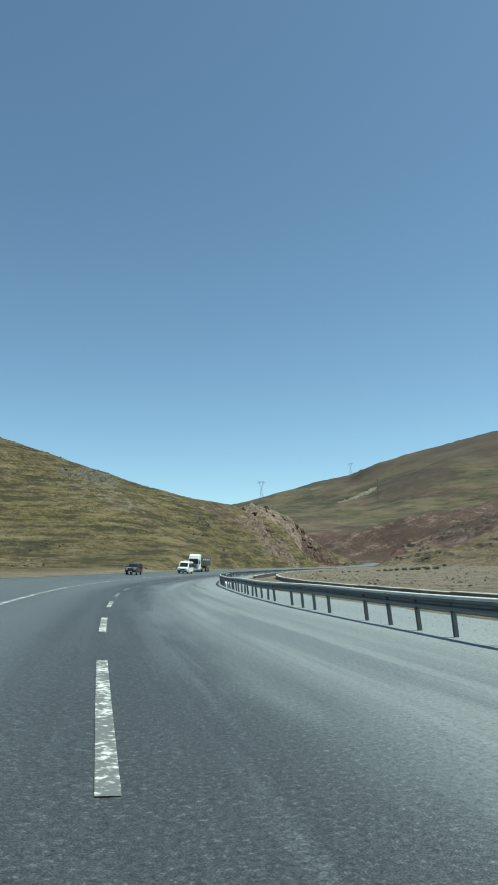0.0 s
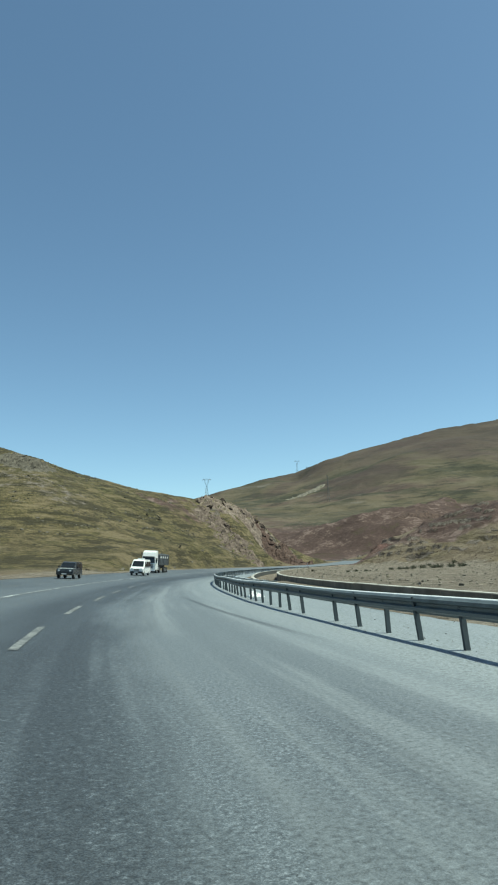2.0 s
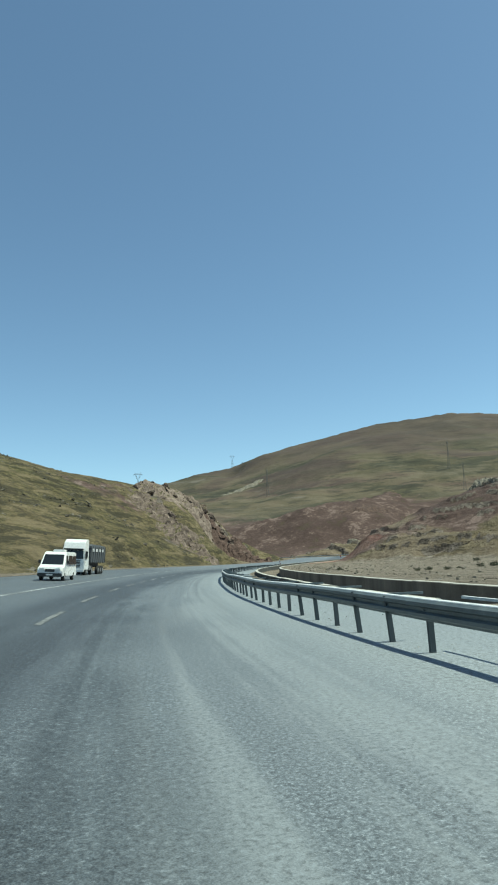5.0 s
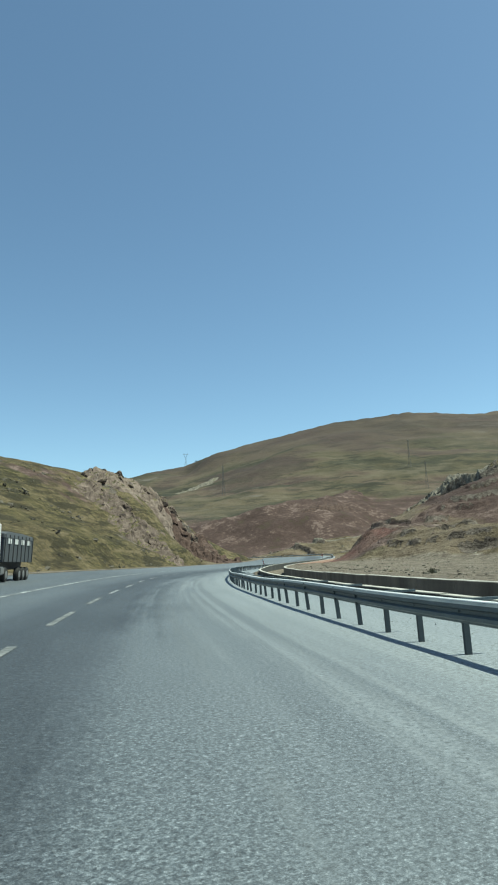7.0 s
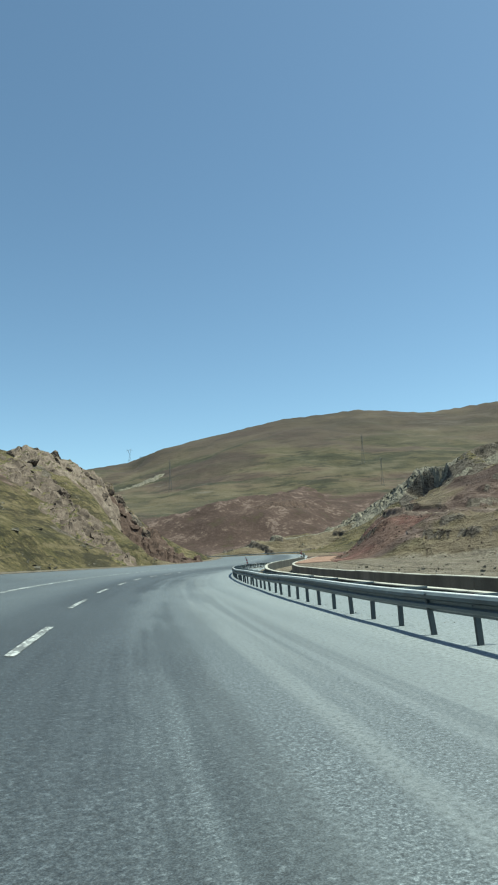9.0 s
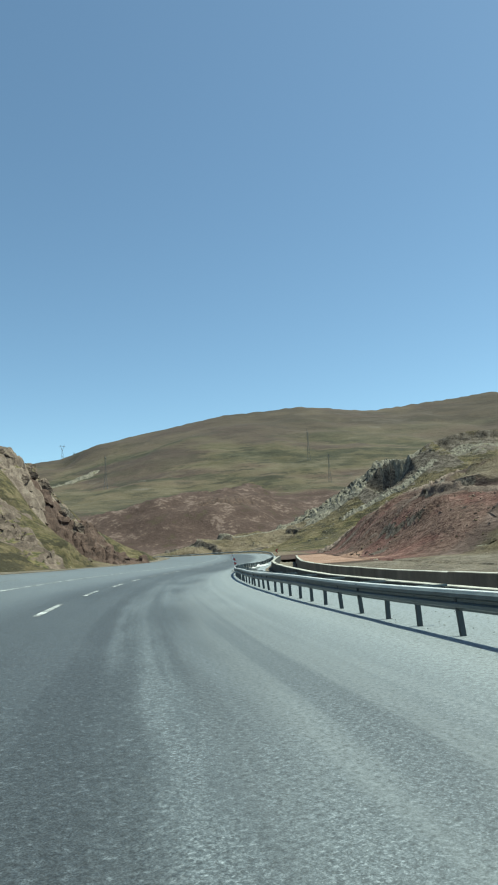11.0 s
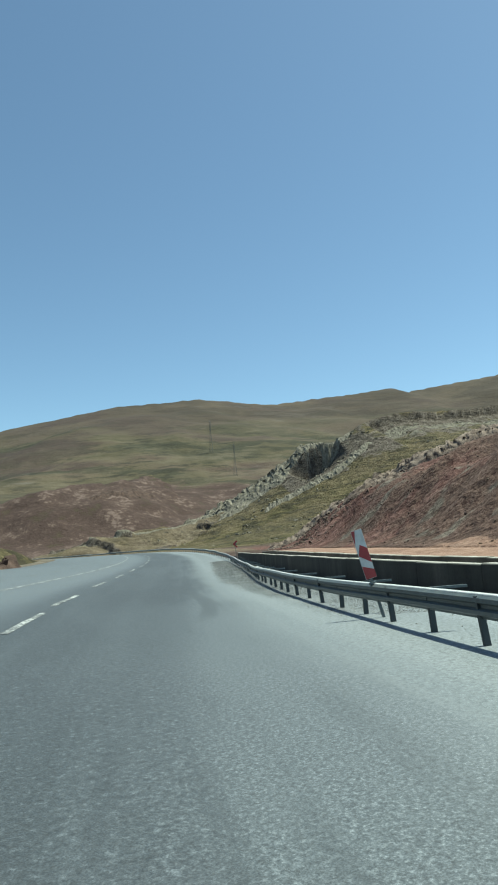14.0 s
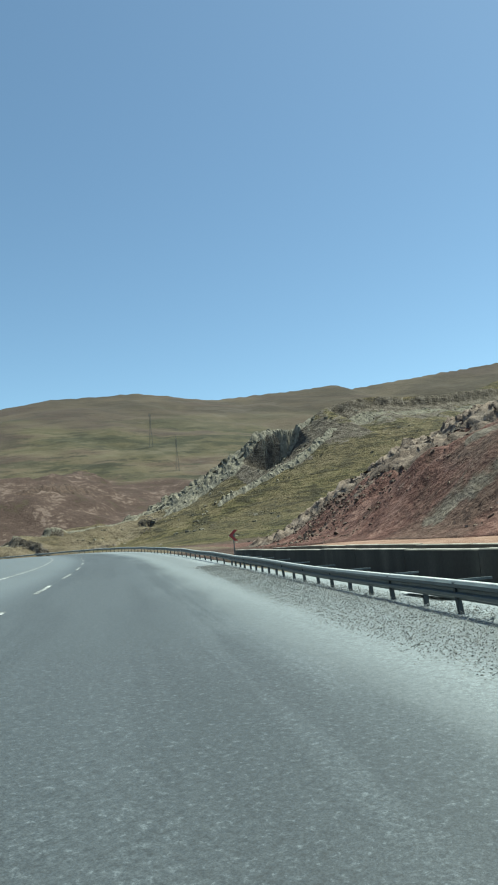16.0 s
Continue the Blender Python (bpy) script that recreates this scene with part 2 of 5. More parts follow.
    base = m.mix(0.9, base, m.ramp(clump, [(0.36, (0.42,) * 3), (0.5, (0.92,) * 3), (0.62, (1.0,) * 3)]), "MULTIPLY")
    base = m.mix(m.math("MULTIPLY", m.step(clump, 0.55, 0.68), 0.5), base, (0.24, 0.25, 0.256))
    # loose pale grit along the outer edge
    grit = m.math("MULTIPLY", m.step(m.math("ADD", u, m.math("MULTIPLY", wander, 0.7)), 4.3, 6.4), 0.7)
    base = m.mix(grit, base, m.ramp(chip, [(0.36, (0.13, 0.136, 0.136)), (0.5, (0.245, 0.252, 0.25)), (0.65, (0.40, 0.405, 0.398))]))
    # spilt gravel thickening on the shoulder
    spill = m.math("MULTIPLY", m.step(m.math("ADD", u, m.math("MULTIPLY", wander, 0.5)), 5.7, 6.8), m.step(s, 236.0, 256.0))
    base = m.mix(spill, base, m.ramp(chip, [(0.38, (0.08, 0.082, 0.082)), (0.5, (0.17, 0.173, 0.172)), (0.62, (0.30, 0.303, 0.298))]))
    edge = m.math("MULTIPLY", m.step(m.math("ADD", u, m.math("MULTIPLY", wander, 0.3)), 7.7, 8.5), m.step(s, 222.0, 248.0))
    base = m.mix(edge, base, m.ramp(chip, [(0.36, (0.16, 0.165, 0.166)), (0.5, (0.27, 0.275, 0.274)), (0.65, (0.42, 0.425, 0.42))]))
    # what is left of the outer edge line: scraps of paint under dust
    course = m.math("ADD", m.math("ADD", 4.45, m.math("MULTIPLY", m.step(s, 150.0, 200.0), 0.7)), m.math("MULTIPLY", m.step(s, 80.0, 60.0), 0.4))
    line = m.step(m.math("ABSOLUTE", m.math("SUBTRACT", u, course)), 0.13, 0.04)
    line = m.math("MULTIPLY", m.math("MULTIPLY", line, m.step(s, 62.0, 72.0)), m.math("MULTIPLY", m.step(s, 222.0, 210.0), m.step(m.math("ADD", m.math("MULTIPLY", streak, 0.6), m.math("MULTIPLY", clump, 0.5)), 0.46, 0.60)))
    base = m.mix(m.math("MULTIPLY", line, 0.2), base, (0.30, 0.305, 0.30))
    scar = m.math("MULTIPLY", m.step(m.math("ABSOLUTE", m.math("SUBTRACT", u, m.math("SUBTRACT", 8.4, m.math("MULTIPLY", s, 0.06)))), 0.16, 0.05), m.math("MULTIPLY", m.step(s, 44.0, 52.0), m.step(s, 70.0, 64.0)))
    base = m.mix(m.math("MULTIPLY", scar, m.step(clump, 0.4, 0.55)), base, (0.045, 0.049, 0.053))
    skid = m.math("MULTIPLY", m.step(m.math("ABSOLUTE", m.math("SUBTRACT", u, m.math("ADD", 4.35, m.math("MULTIPLY", m.math("POWER", m.math("SUBTRACT", s, 250.0), 2.0), -0.012)))), 0.30, 0.12), m.math("MULTIPLY", m.step(s, 243.0, 246.0), m.step(s, 262.0, 257.0)))
    base = m.mix(m.math("MULTIPLY", skid, 0.75), base, (0.05, 0.054, 0.057))
    pebble = m.noise(13.0, 6, rough=0.8)
    base = m.mix(m.step(m.math("ADD", u, m.math("MULTIPLY", wander, 0.6)), 3.6, 6.6), base, m.mix(1.0, base, m.ramp(pebble, [(0.38, (0.4,) * 3), (0.5, (0.92,) * 3), (0.6, (1.12,) * 3)]), "MULTIPLY"))
    seal = m.math("MULTIPLY", m.step(m.math("ADD", u, m.math("ADD", drift, m.math("MULTIPLY", wander, 0.4))), 1.7, 0.9), m.step(m.math("ADD", u, m.math("MULTIPLY", wander, 0.3)), -2.6, -1.0))
    later = m.step(s, 185.0, 235.0)
    seal = m.math("MULTIPLY", seal, m.math("SUBTRACT", 1.0, m.math("MULTIPLY", later, 0.4)))
    base = m.mix(m.math("MULTIPLY", m.math("MULTIPLY", later, 0.36), m.step(m.math("ADD", u, m.math("MULTIPLY", wander, 0.3)), 0.2, -1.6)), base, (0.165, 0.175, 0.182))
    base = m.mix(m.math("MULTIPLY", later, 0.12), base, (0.15, 0.16, 0.168))
    base = m.mix(seal, base, m.mix(1.0, base, (0.72, 0.73, 0.76), "MULTIPLY"))
    base = m.mix(1.0, base, (0.84, 0.90, 0.97), "MULTIPLY")
    m.color(base)
    m.rough(m.ramp(chip, [(0.3, (0.5,) * 3), (0.7, (0.8,) * 3)]))
    m.bump(m.math("ADD", m.math("MULTIPLY", grain, 0.35), m.math("MULTIPLY", chip, 0.65)), 0.6, 0.004)
    return m.mat


TERRAIN, ROAD = terrain_material(), road_material()


# ---------------------------------------------------------------- helpers
def add_mesh(name, verts, faces, material, parent=None, label="", smooth=False):
    me = bpy.data.meshes.new(name)
    me.from_pydata([tuple(v) for v in verts], [], [tuple(f) for f in faces])
    me.update()
    if material:
        me.materials.append(material)
    if smooth:
        me.polygons.foreach_set("use_smooth", [True] * len(me.polygons))
    ob = new(name, me)
    if parent:
        ob.parent = parent
    if label:
        tagged(ob, label)
    return ob


def part(name, bm, material, parent, label=""):
    me = bpy.data.meshes.new(name)
    bm.to_mesh(me)
    bm.free()
    me.materials.append(material)
    ob = new(name, me)
    ob.parent = parent
    if label:
        tagged(ob, label)
    return ob


def fbm(x, y, scale, octaves=4, seed=0, ridged=False):
    """Layered gradient noise for whole arrays, about -1 to 1."""
    rng = np.random.RandomState(seed)
    perm = rng.permutation(512)
    ang = rng.rand(512) * 2 * np.pi
    gx, gy = np.cos(ang), np.sin(ang)
    total, amp, norm = np.zeros_like(x, float), 1.0, 0.0
    for o in range(octaves):
        px, py = x / scale * 2 ** o + 37.3 * o, y / scale * 2 ** o - 11.7 * o
        ix, iy = np.floor(px).astype(int), np.floor(py).astype(int)
        fx, fy = px - ix, py - iy
        ux, uy = fx ** 3 * (fx * (fx * 6 - 15) + 10), fy ** 3 * (fy * (fy * 6 - 15) + 10)
        val = 0
        for dx in (0, 1):
            for dy in (0, 1):
                h = perm[(perm[(ix + dx) % 512] + iy + dy) % 512]
                val = val + (gx[h] * (fx - dx) + gy[h] * (fy - dy)) * (ux if dx else 1 - ux) * (uy if dy else 1 - uy)
        val = val * 1.6
        total += amp * ((1 - 2 * np.abs(val)) if ridged else val)
        norm += amp
        amp *= 0.5
    return total / norm


def smooth01(v):
    v = np.clip(v, 0, 1)
    return v * v * (3 - 2 * v)


# ---------------------------------------------------------------- road axis: the broken lane line, every 2.5 m
AXIS_KNOTS = [(-1.0, -25.0), (0.1, 0.0), (1.8, 25.0), (5.0, 49.9), (10.5, 74.4), (17.7, 98.5), (26.7, 121.9), (36.8, 144.9),
              (48.2, 167.2), (61.2, 188.9), (76.0, 209.3), (92.4, 228.4), (109.6, 246.7)]
TURNS_AHEAD = [(0, 43.5), (50, 44.5), (90, 41.0), (130, 34.0), (170, 19.0), (230, -8.0), (330, -45.0), (600, -70.0)]
STEP = 2.5


def road_axis():
    k = np.array(AXIS_KNOTS)
    back = [k[0] - (k[1] - k[0]) * i + np.array([-0.35 * i * i, 0]) for i in range(6, 0, -1)]
    k = np.concatenate([back, k])
    pts = []
    for i in range(1, len(k) - 2):
        p0, p1, p2, p3 = k[i - 1:i + 3]
        for t in np.arange(0, 1, 0.1):
            pts.append(0.5 * (2 * p1 + (p2 - p0) * t + (2 * p0 - 5 * p1 + 4 * p2 - p3) * t * t + (3 * p1 - p0 - 3 * p2 + p3) * t ** 3))
    pts.append(k[-2])
    p = np.array(pts[-1])
    a, d = np.array(TURNS_AHEAD).T
    for dist in np.arange(0, 560, STEP):
        h = radians(np.interp(dist, a, d))
        p = p + STEP * np.array([math.sin(h), math.cos(h)])
        pts.append(p)
    pts = np.array(pts)
    along = np.r_[0, np.cumsum(np.linalg.norm(np.diff(pts, axis=0), axis=1))]
    start = np.argmin(np.linalg.norm(pts - np.array(AXIS_KNOTS[1]), axis=1))
    return pts, along - along[start]


AX, AS = road_axis()
TAN = np.gradient(AX, AS, axis=0)
TAN /= np.linalg.norm(TAN, axis=1)[:, None]


def rise(s):
    """Height of the road axis along its length."""
    q = np.maximum(0, s - 262)
    return 2.5 * smooth01(q / 170.0) + 0.0 * s


def bank(s, u):
    """The carriageway leans down towards the inside of its curve."""
    b = np.interp(s, [-60, 0, 90, 180, 270, 330, 400], [0.07, 0.07, 0.06, 0.072, 0.055, 0.02, 0.0])
    hinge = np.interp(s, [-20, 0, 50, 100, 150, 200, 270], [0, 0, 2.1, 2.3, 1.6, 2.6, 2.6])
    return b * np.maximum(0, hinge - np.maximum(u, -14.0))


def on_road(s, u, z=0.0):
    x, y = np.interp(s, AS, AX[:, 0]), np.interp(s, AS, AX[:, 1])
    tx, ty = np.interp(s, AS, TAN[:, 0]), np.interp(s, AS, TAN[:, 1])
    return np.stack([x + u * ty, y - u * tx, rise(s) + bank(s, u) + z], -1)


def road_coords(x, y):
    """Along and across the road for arrays of places."""
    s, u = np.empty(len(x)), np.empty(len(x))
    for a in range(0, len(x), 20000):
        dx, dy = x[a:a + 20000, None] - AX[None, :, 0], y[a:a + 20000, None] - AX[None, :, 1]
        i = np.argmin(dx * dx + dy * dy, axis=1)
        r = np.arange(len(i))
        qx, qy = dx[r, i], dy[r, i]
        s[a:a + 20000] = AS[i] + qx * TAN[i, 0] + qy * TAN[i, 1]
        u[a:a + 20000] = qx * TAN[i, 1] - qy * TAN[i, 0]
    return s, u


# ---------------------------------------------------------------- land forms: ridges (x, y, height, width to the left, width to the right)
HILL_NEAR = [(-400, 420, 170, 300, 300), (-150, 335, 102, 250, 235), (-60, 309, 69, 200, 200), (-24, 300, 57, 200, 180), (13, 287, 42.5, 150, 135),
             (34, 290, 36, 150, 105), (57, 294, 31, 120, 75), (85, 297, 27, 100, 48), (94, 302, 27.5, 80, 34), (107, 304, 22, 60, 28),
             (113, 302.5, 15, 50, 22), (118, 298.5, 9, 40, 16), (123, 294, 0.5, 30, 11)]
HILL_FAR = [(100, 1300, 55, 500, 700), (230, 1190, 85, 500, 700), (301, 1162, 111, 500, 720), (345, 1149, 121, 500, 740), (451, 1146, 153, 600, 760),
            (537, 1184, 172, 600, 800), (600, 1080, 195, 600, 740), (700, 965, 217, 600, 690), (800, 902, 229, 600, 660), (895, 843, 221, 600, 660),
            (996, 785, 237, 600, 680), (1066, 720, 247, 600, 690), (1087, 701, 239, 600, 690), (1149, 600, 250, 600, 650), (1300, 420, 280, 600, 650), (1600, 100, 320, 700, 700)]
HILL_RED = [(470, 640, 74, 160, 200), (420, 600, 61, 150, 180), (385, 570, 55, 130, 170), (350, 556, 50, 110, 160), (310, 565, 44, 110, 160),
            (270, 582, 35, 100, 150), (235, 602, 24, 100, 140), (195, 632, 10, 90, 130)]
HILL_CRAG = [(252, 452, 3, 60, 35), (285, 437, 15, 80, 60), (306, 424, 24, 80, 85), (313, 402, 36, 80, 105), (318, 387, 45, 80, 118),
             (321, 377, 52, 80, 124), (325, 368, 49.5, 90, 132), (328, 363, 50, 100, 145), (332, 357, 53.5, 110, 155), (352, 345, 55, 120, 168),
             (378, 330, 57, 140, 185), (413, 310, 63, 160, 200), (480, 250, 82, 200, 210), (600, 160, 100, 220, 220)]
HILL_BACK = [(430, 330, 66, 140, 120), (560, 300, 108, 180, 160), (720, 320, 150, 250, 200), (977, 400, 205, 300, 250), (1250, 380, 250, 300, 300)]
HILL_SPUR = [(173, 281, 0.8, 25, 12), (175, 271, 6, 35, 17), (173, 259, 10.2, 45, 20), (171, 251, 12.4, 50, 23), (178, 243, 15.5, 55, 30),
             (188, 236, 19, 60, 45), (205, 215, 24, 70, 60), (240, 170, 30, 80, 80), (300, 100, 40, 100, 100)]
HILL_BENCH = [(120, 224, 3.5, 60, 12), (114, 212, 6.0, 70, 12), (108, 196, 5.2, 80, 13), (106, 184, 5.0, 80, 13), (104, 165, 4.2, 80, 14), (104, 130, 3.2, 80, 18), (108, 90, 2.5, 80, 22)]
HILL_SHOULDER = [(165, 232, 13, 44, 44), (135, 197, 15.6, 42, 42), (150, 150, 20, 46, 46), (175, 90, 26, 60, 60), (200, 20, 30, 75, 75)]

HILL_BANK = [(226, 466, 1.5, 60, 24), (246, 450, 6, 60, 26), (262, 436, 10, 60, 28), (276, 428, 12, 60, 30), (292, 419, 15, 60, 34), (304, 408, 20, 60, 40)]

ROCK_BANDS = [[(84, 293), (94, 296), (104, 297), (110, 297)], [(80, 283), (85, 272), (86, 261), (88, 252)], [(109, 295), (115, 292.5), (120, 289.5), (122.5, 294)]]


def ridge(x, y, rows, kind="s"):
    """Height of a hill that falls to both sides of its crest line; the nearest stretches of crest rule."""
    total, weight = np.zeros_like(x, float), np.zeros_like(x, float)
    for (x0, y0, z0, l0, r0), (x1, y1, z1, l1, r1) in zip(rows, rows[1:]):
        ex, ey = x1 - x0, y1 - y0
        n = ex * ex + ey * ey
        t = np.clip(((x - x0) * ex + (y - y0) * ey) / n, 0, 1)
        dx, dy = x - x0 - t * ex, y - y0 - t * ey
        d = np.hypot(dx, dy)
        left = ex * dy - ey * dx > 0
        w = np.where(left, l0 + (l1 - l0) * t, r0 + (r1 - r0) * t)
        q = np.clip(1 - d / w, 0, 1)
        if kind == "s":
            f = 0.35 * q * q * (3 - 2 * q) + 0.65 * q
        elif kind == "line":
            f = q
        elif kind == "bulk":
            f = 0.8 * q + 0.2 * q * q
        else:
            f = np.minimum(1.0, q * 1.5)
        v = 1.0 / (d + 1.0) ** 8
        total += v * (z0 + (z1 - z0) * t) * f
        weight += v
    return total / weight


def crest_line(x, y, rows):
    """Distance to a crest line, and whether a place lies to its right."""
    best, side = np.full_like(x, 1e9, float), np.zeros_like(x, bool)
    for (x0, y0, *_), (x1, y1, *_) in zip(rows, rows[1:]):
        ex, ey = x1 - x0, y1 - y0
        t = np.clip(((x - x0) * ex + (y - y0) * ey) / (ex * ex + ey * ey), 0, 1)
        dx, dy = x - x0 - t * ex, y - y0 - t * ey
        d = np.hypot(dx, dy)
        side = np.where(d < best, ex * dy - ey * dx < 0, side)
        best = np.minimum(best, d)
    return best, side


def wall_near_top(s):
    return np.interp(s, [60, 100, 150, 208, 223, 231, 247, 263, 285, 330], [0.2, 0.26, 0.34, 0.42, 0.60, 0.66, 0.77, 0.88, 1.04, 1.38])


def wall_far_top(s):
    return np.interp(s, [0, 55, 105, 150, 210, 231, 260, 300], [0.28, 0.33, 0.40, 0.44, 0.49, 0.57, 0.74, 1.14])


WALL_NEAR_U, WALL_FAR_U = 10.3, 13.4


def widening(s):
    """Extra tarmac on the inside of the bend round the hill's nose."""
    return 4.5 * smooth01((np.asarray(s, float) - 250) / 40) * smooth01((450 - np.asarray(s, float)) / 50)


def flat_height(s, u):
    """The stony flat behind the far wall: level with its top, then a little lower."""
    q = smooth01((u - 14) / 9)
    return (wall_far_top(s) - 0.06) * (1 - q) + q * (np.interp(s, [0, 170, 230, 310], [0.05, 0.1, 0.7, 1.3]) + np.clip((u - 25) / 60, 0, 1) * 0.5)


def land(x, y):
    """Ground height and the share of rock, red earth, bare soil and gravel at arrays of places."""
    s, u = road_coords(x, y)
    wob = fbm(x, y, 60, 4, 3)
    wx, wy = x + 6 * wob, y + 6 * fbm(x, y, 60, 4, 4)
    near = ridge(x, y, HILL_NEAR)
    far = ridge(wx, wy, HILL_FAR, "line")
    red = ridge(wx, wy, HILL_RED)
    crag = ridge(x, y, HILL_CRAG, "bulk")
    back = ridge(wx, wy, HILL_BACK)
    spur = ridge(x, y, HILL_SPUR, "line")
    bench = ridge(x, y, HILL_BENCH)
    should = ridge(x, y, HILL_SHOULDER)
    bank_hill = ridge(x, y, HILL_BANK)
    hills = np.stack([near, far, red, crag, back, spur, bench, should, bank_hill])
    top = hills.max(0)
    which = hills.argmax(0)
    # rough ground
    z = top + np.clip(top / 6, 0, 1) * (0.5 * fbm(x, y, 9, 4, 7))
    fd, _ = crest_line(x, y, HILL_FAR)
    z += np.where(which == 1, np.clip(far / 60, 0, 1) * (smooth01(fd / 160) * (9 * fbm(x, y, 260, 5, 11) - 6 * fbm(x, y, 110, 5, 12, True)) + 2.5 * fbm(x, y, 120, 3, 14)), 0)
    z += np.where(which == 2, np.clip(red / 20, 0, 1) * (-4.0 * fbm(x, y, 34, 5, 13, True)), 0)
    # a broken cliff below the flat top, and a hollow quarried out of the crag
    cd, right = crest_line(x, y, HILL_CRAG[8:12])
    rim = cd + 2.5 * fbm(x, y, 14, 3, 16)
    drop = 4.2 * smooth01((rim - 0.2) / 0.8) + (3.2 + 2.0 * fbm(x, y, 16, 3, 15)) * smooth01((rim - 1) / 8)
    cut = np.where(right, drop * np.exp(-np.clip(rim, 0, 99) / 26), 0) * (which == 3) * smooth01((y - 255) / 40)
    cut = cut * smooth01(((x - 334) * 0.857 - (y - 356) * 0.514) / 3.0)
    z -= cut
    along, front = ((x - 318.5) * 0.776 - (y - 374.8) * 0.63) / 10.0, -(x - 318.5) * 0.63 - (y - 374.8) * 0.776
    bowl = 31.0 + 11.0 * np.abs(along) ** 1.2
    z += smooth01((front + 0.4 * fbm(x, y, 5, 3, 17)) / 2.4) * smooth01((1.25 - np.abs(along)) / 0.15) * smooth01((21 - front) / 5) * np.minimum(0, bowl - z)
    # worn terraces and an undercut hollow in the bank beside the flat
    near_bank = ((which == 6) | (which == 7)) & (y < 222)
    level = z / 2.1 + 1.5 * fbm(x, y, 26, 5, 45)
    q = level - np.floor(level)
    worn = near_bank * smooth01((fbm(x, y, 13, 4, 46) - 0.02) / 0.12) * np.clip(top / 1.5, 0, 1)
    z += worn * (smooth01(q / 0.14) - q) * 1.0
    scarp = worn * (q < 0.2)
    pit = np.hypot((x - 96.5) * 0.9, (y - 168.5) * 0.42)
    z -= near_bank * 1.3 * smooth01((2.6 - pit) / 0.9) * (x < 99.5)
    scarp = np.maximum(scarp, near_bank * (pit < 2.5) * smooth01((x - 95.5) / 1.5))
    # gullies and rubble on the bare red face
    face = ((which == 5) | (which == 7)) & (y >= 215) & (x < 215)
    z += face * np.clip(top / 2.5, 0, 1) * (0.9 * fbm(x, y, 7, 4, 57) - 1.1 * fbm(x + y, (x - y) * 0.35, 9, 4, 58, True) + 0.5)
    # exposed rock
    scree = (which == 3) * right * smooth01((42 - rim) / 18) * smooth01((y - 255) / 40) * np.clip(0.62 + 0.9 * fbm(x, y, 12, 4, 23), 0, 1)
    rock = np.maximum((cut > 0.02) * smooth01((rim - 0.1) / 0.5) * smooth01((6 - rim) / 3), scree)
    rock = np.maximum(rock, (np.abs(along) < 1.5) * smooth01((front + 4) / 2) * smooth01((27 - front) / 6))
    rock = np.maximum(rock, (which == 0) * np.clip(1.1 - np.hypot((x - 17) / 0.8, y - 246) / 24 + 0.9 * fbm(x, y, 8, 4, 24), 0, 0.4))
    for line in ROCK_BANDS:
        rock = np.maximum(rock, (which == 0) * np.clip(1.0 - crest_line(x, y, line)[0] / 8 + 1.3 * fbm(x, y, 9, 4, 21), 0, 1))
    rock = np.maximum(rock, (which == 0) * np.clip(1 - np.hypot(x - 13, y - 261) / 14, 0, 1) * 0.7)
    crest = ridge(x, y, [(a, b, 1.0, 14, 30) for a, b, *_ in HILL_CRAG[1:12]])
    rock = np.maximum(rock, (which == 3) * smooth01(crest * 1.6) * np.clip(0.5 + 1.1 * fbm(x, y, 16, 4, 22), 0, 1))
    scr = ridge(x, y, [(a, b, 1.0, 5, 7) for a, b, *_ in HILL_SPUR[:6]])
    rock = np.maximum(rock, (which == 5) * smooth01(scr * 1.7))
    # scarps and pit get the darker rock tone, for bare earth and painted shade
    rock = np.maximum(rock, np.maximum(0.8 * scarp, face * np.clip(1.5 * fbm(x, y, 5, 4, 59) - 0.02, 0, 0.5)))
    z += rock * 0.5 * fbm(x, y, 12, 3, 31) * np.clip(top / 3, 0, 1)
    rd, _ = crest_line(x, y, [(205, 500), (225, 590), (300, 560), (340, 530), (400, 540)])
    redm = ((which == 2) | (which == 1)) * np.clip(1.55 - rd / 75 + 0.5 * fbm(x, y, 50, 4, 41), 0, 0.68) * smooth01((74 - top) / 10)
    redm = np.maximum(redm, (which == 5) * 1.0)
    redm = np.maximum(redm, (which == 3) * np.clip(1.25 - np.hypot(x - 186, y - 296) / 58 + 0.4 * fbm(x, y, 20, 3, 43), 0, 1))
    redm = np.maximum(redm, (which == 6) * np.clip(1.25 - np.abs(y - 211) / 26 + 0.5 * fbm(x, y, 14, 4, 42), 0, 1) * smooth01((7.2 - z) / 1.5))
    redm = np.maximum(redm, (which == 0) * np.clip(0.56 - np.hypot((x - 72) / 1.3, y - 277) / 34 + 0.8 * fbm(x, y, 11, 4, 47), 0, 0.6))
    redm = np.maximum(redm, (which == 7) * np.clip(1.3 - np.abs(y - 240) / 26 + 0.5 * fbm(x, y, 16, 4, 42), 0, 1))
    redm = np.maximum(redm, (which == 7) * smooth01((8 - top) / 3) * smooth01((y - 190) / 10))
    redm = np.maximum(redm, (which == 7) * np.clip(1.15 - np.hypot(x - 124, y - 188) / 24 + 0.6 * fbm(x, y, 12, 4, 44), 0, 0.7))
    soil = np.clip(0.35 + 0.9 * fbm(x, y, 35, 4, 51), 0, 1) * 0.45
    soil = np.where(which == 0, soil * 0.35, soil)
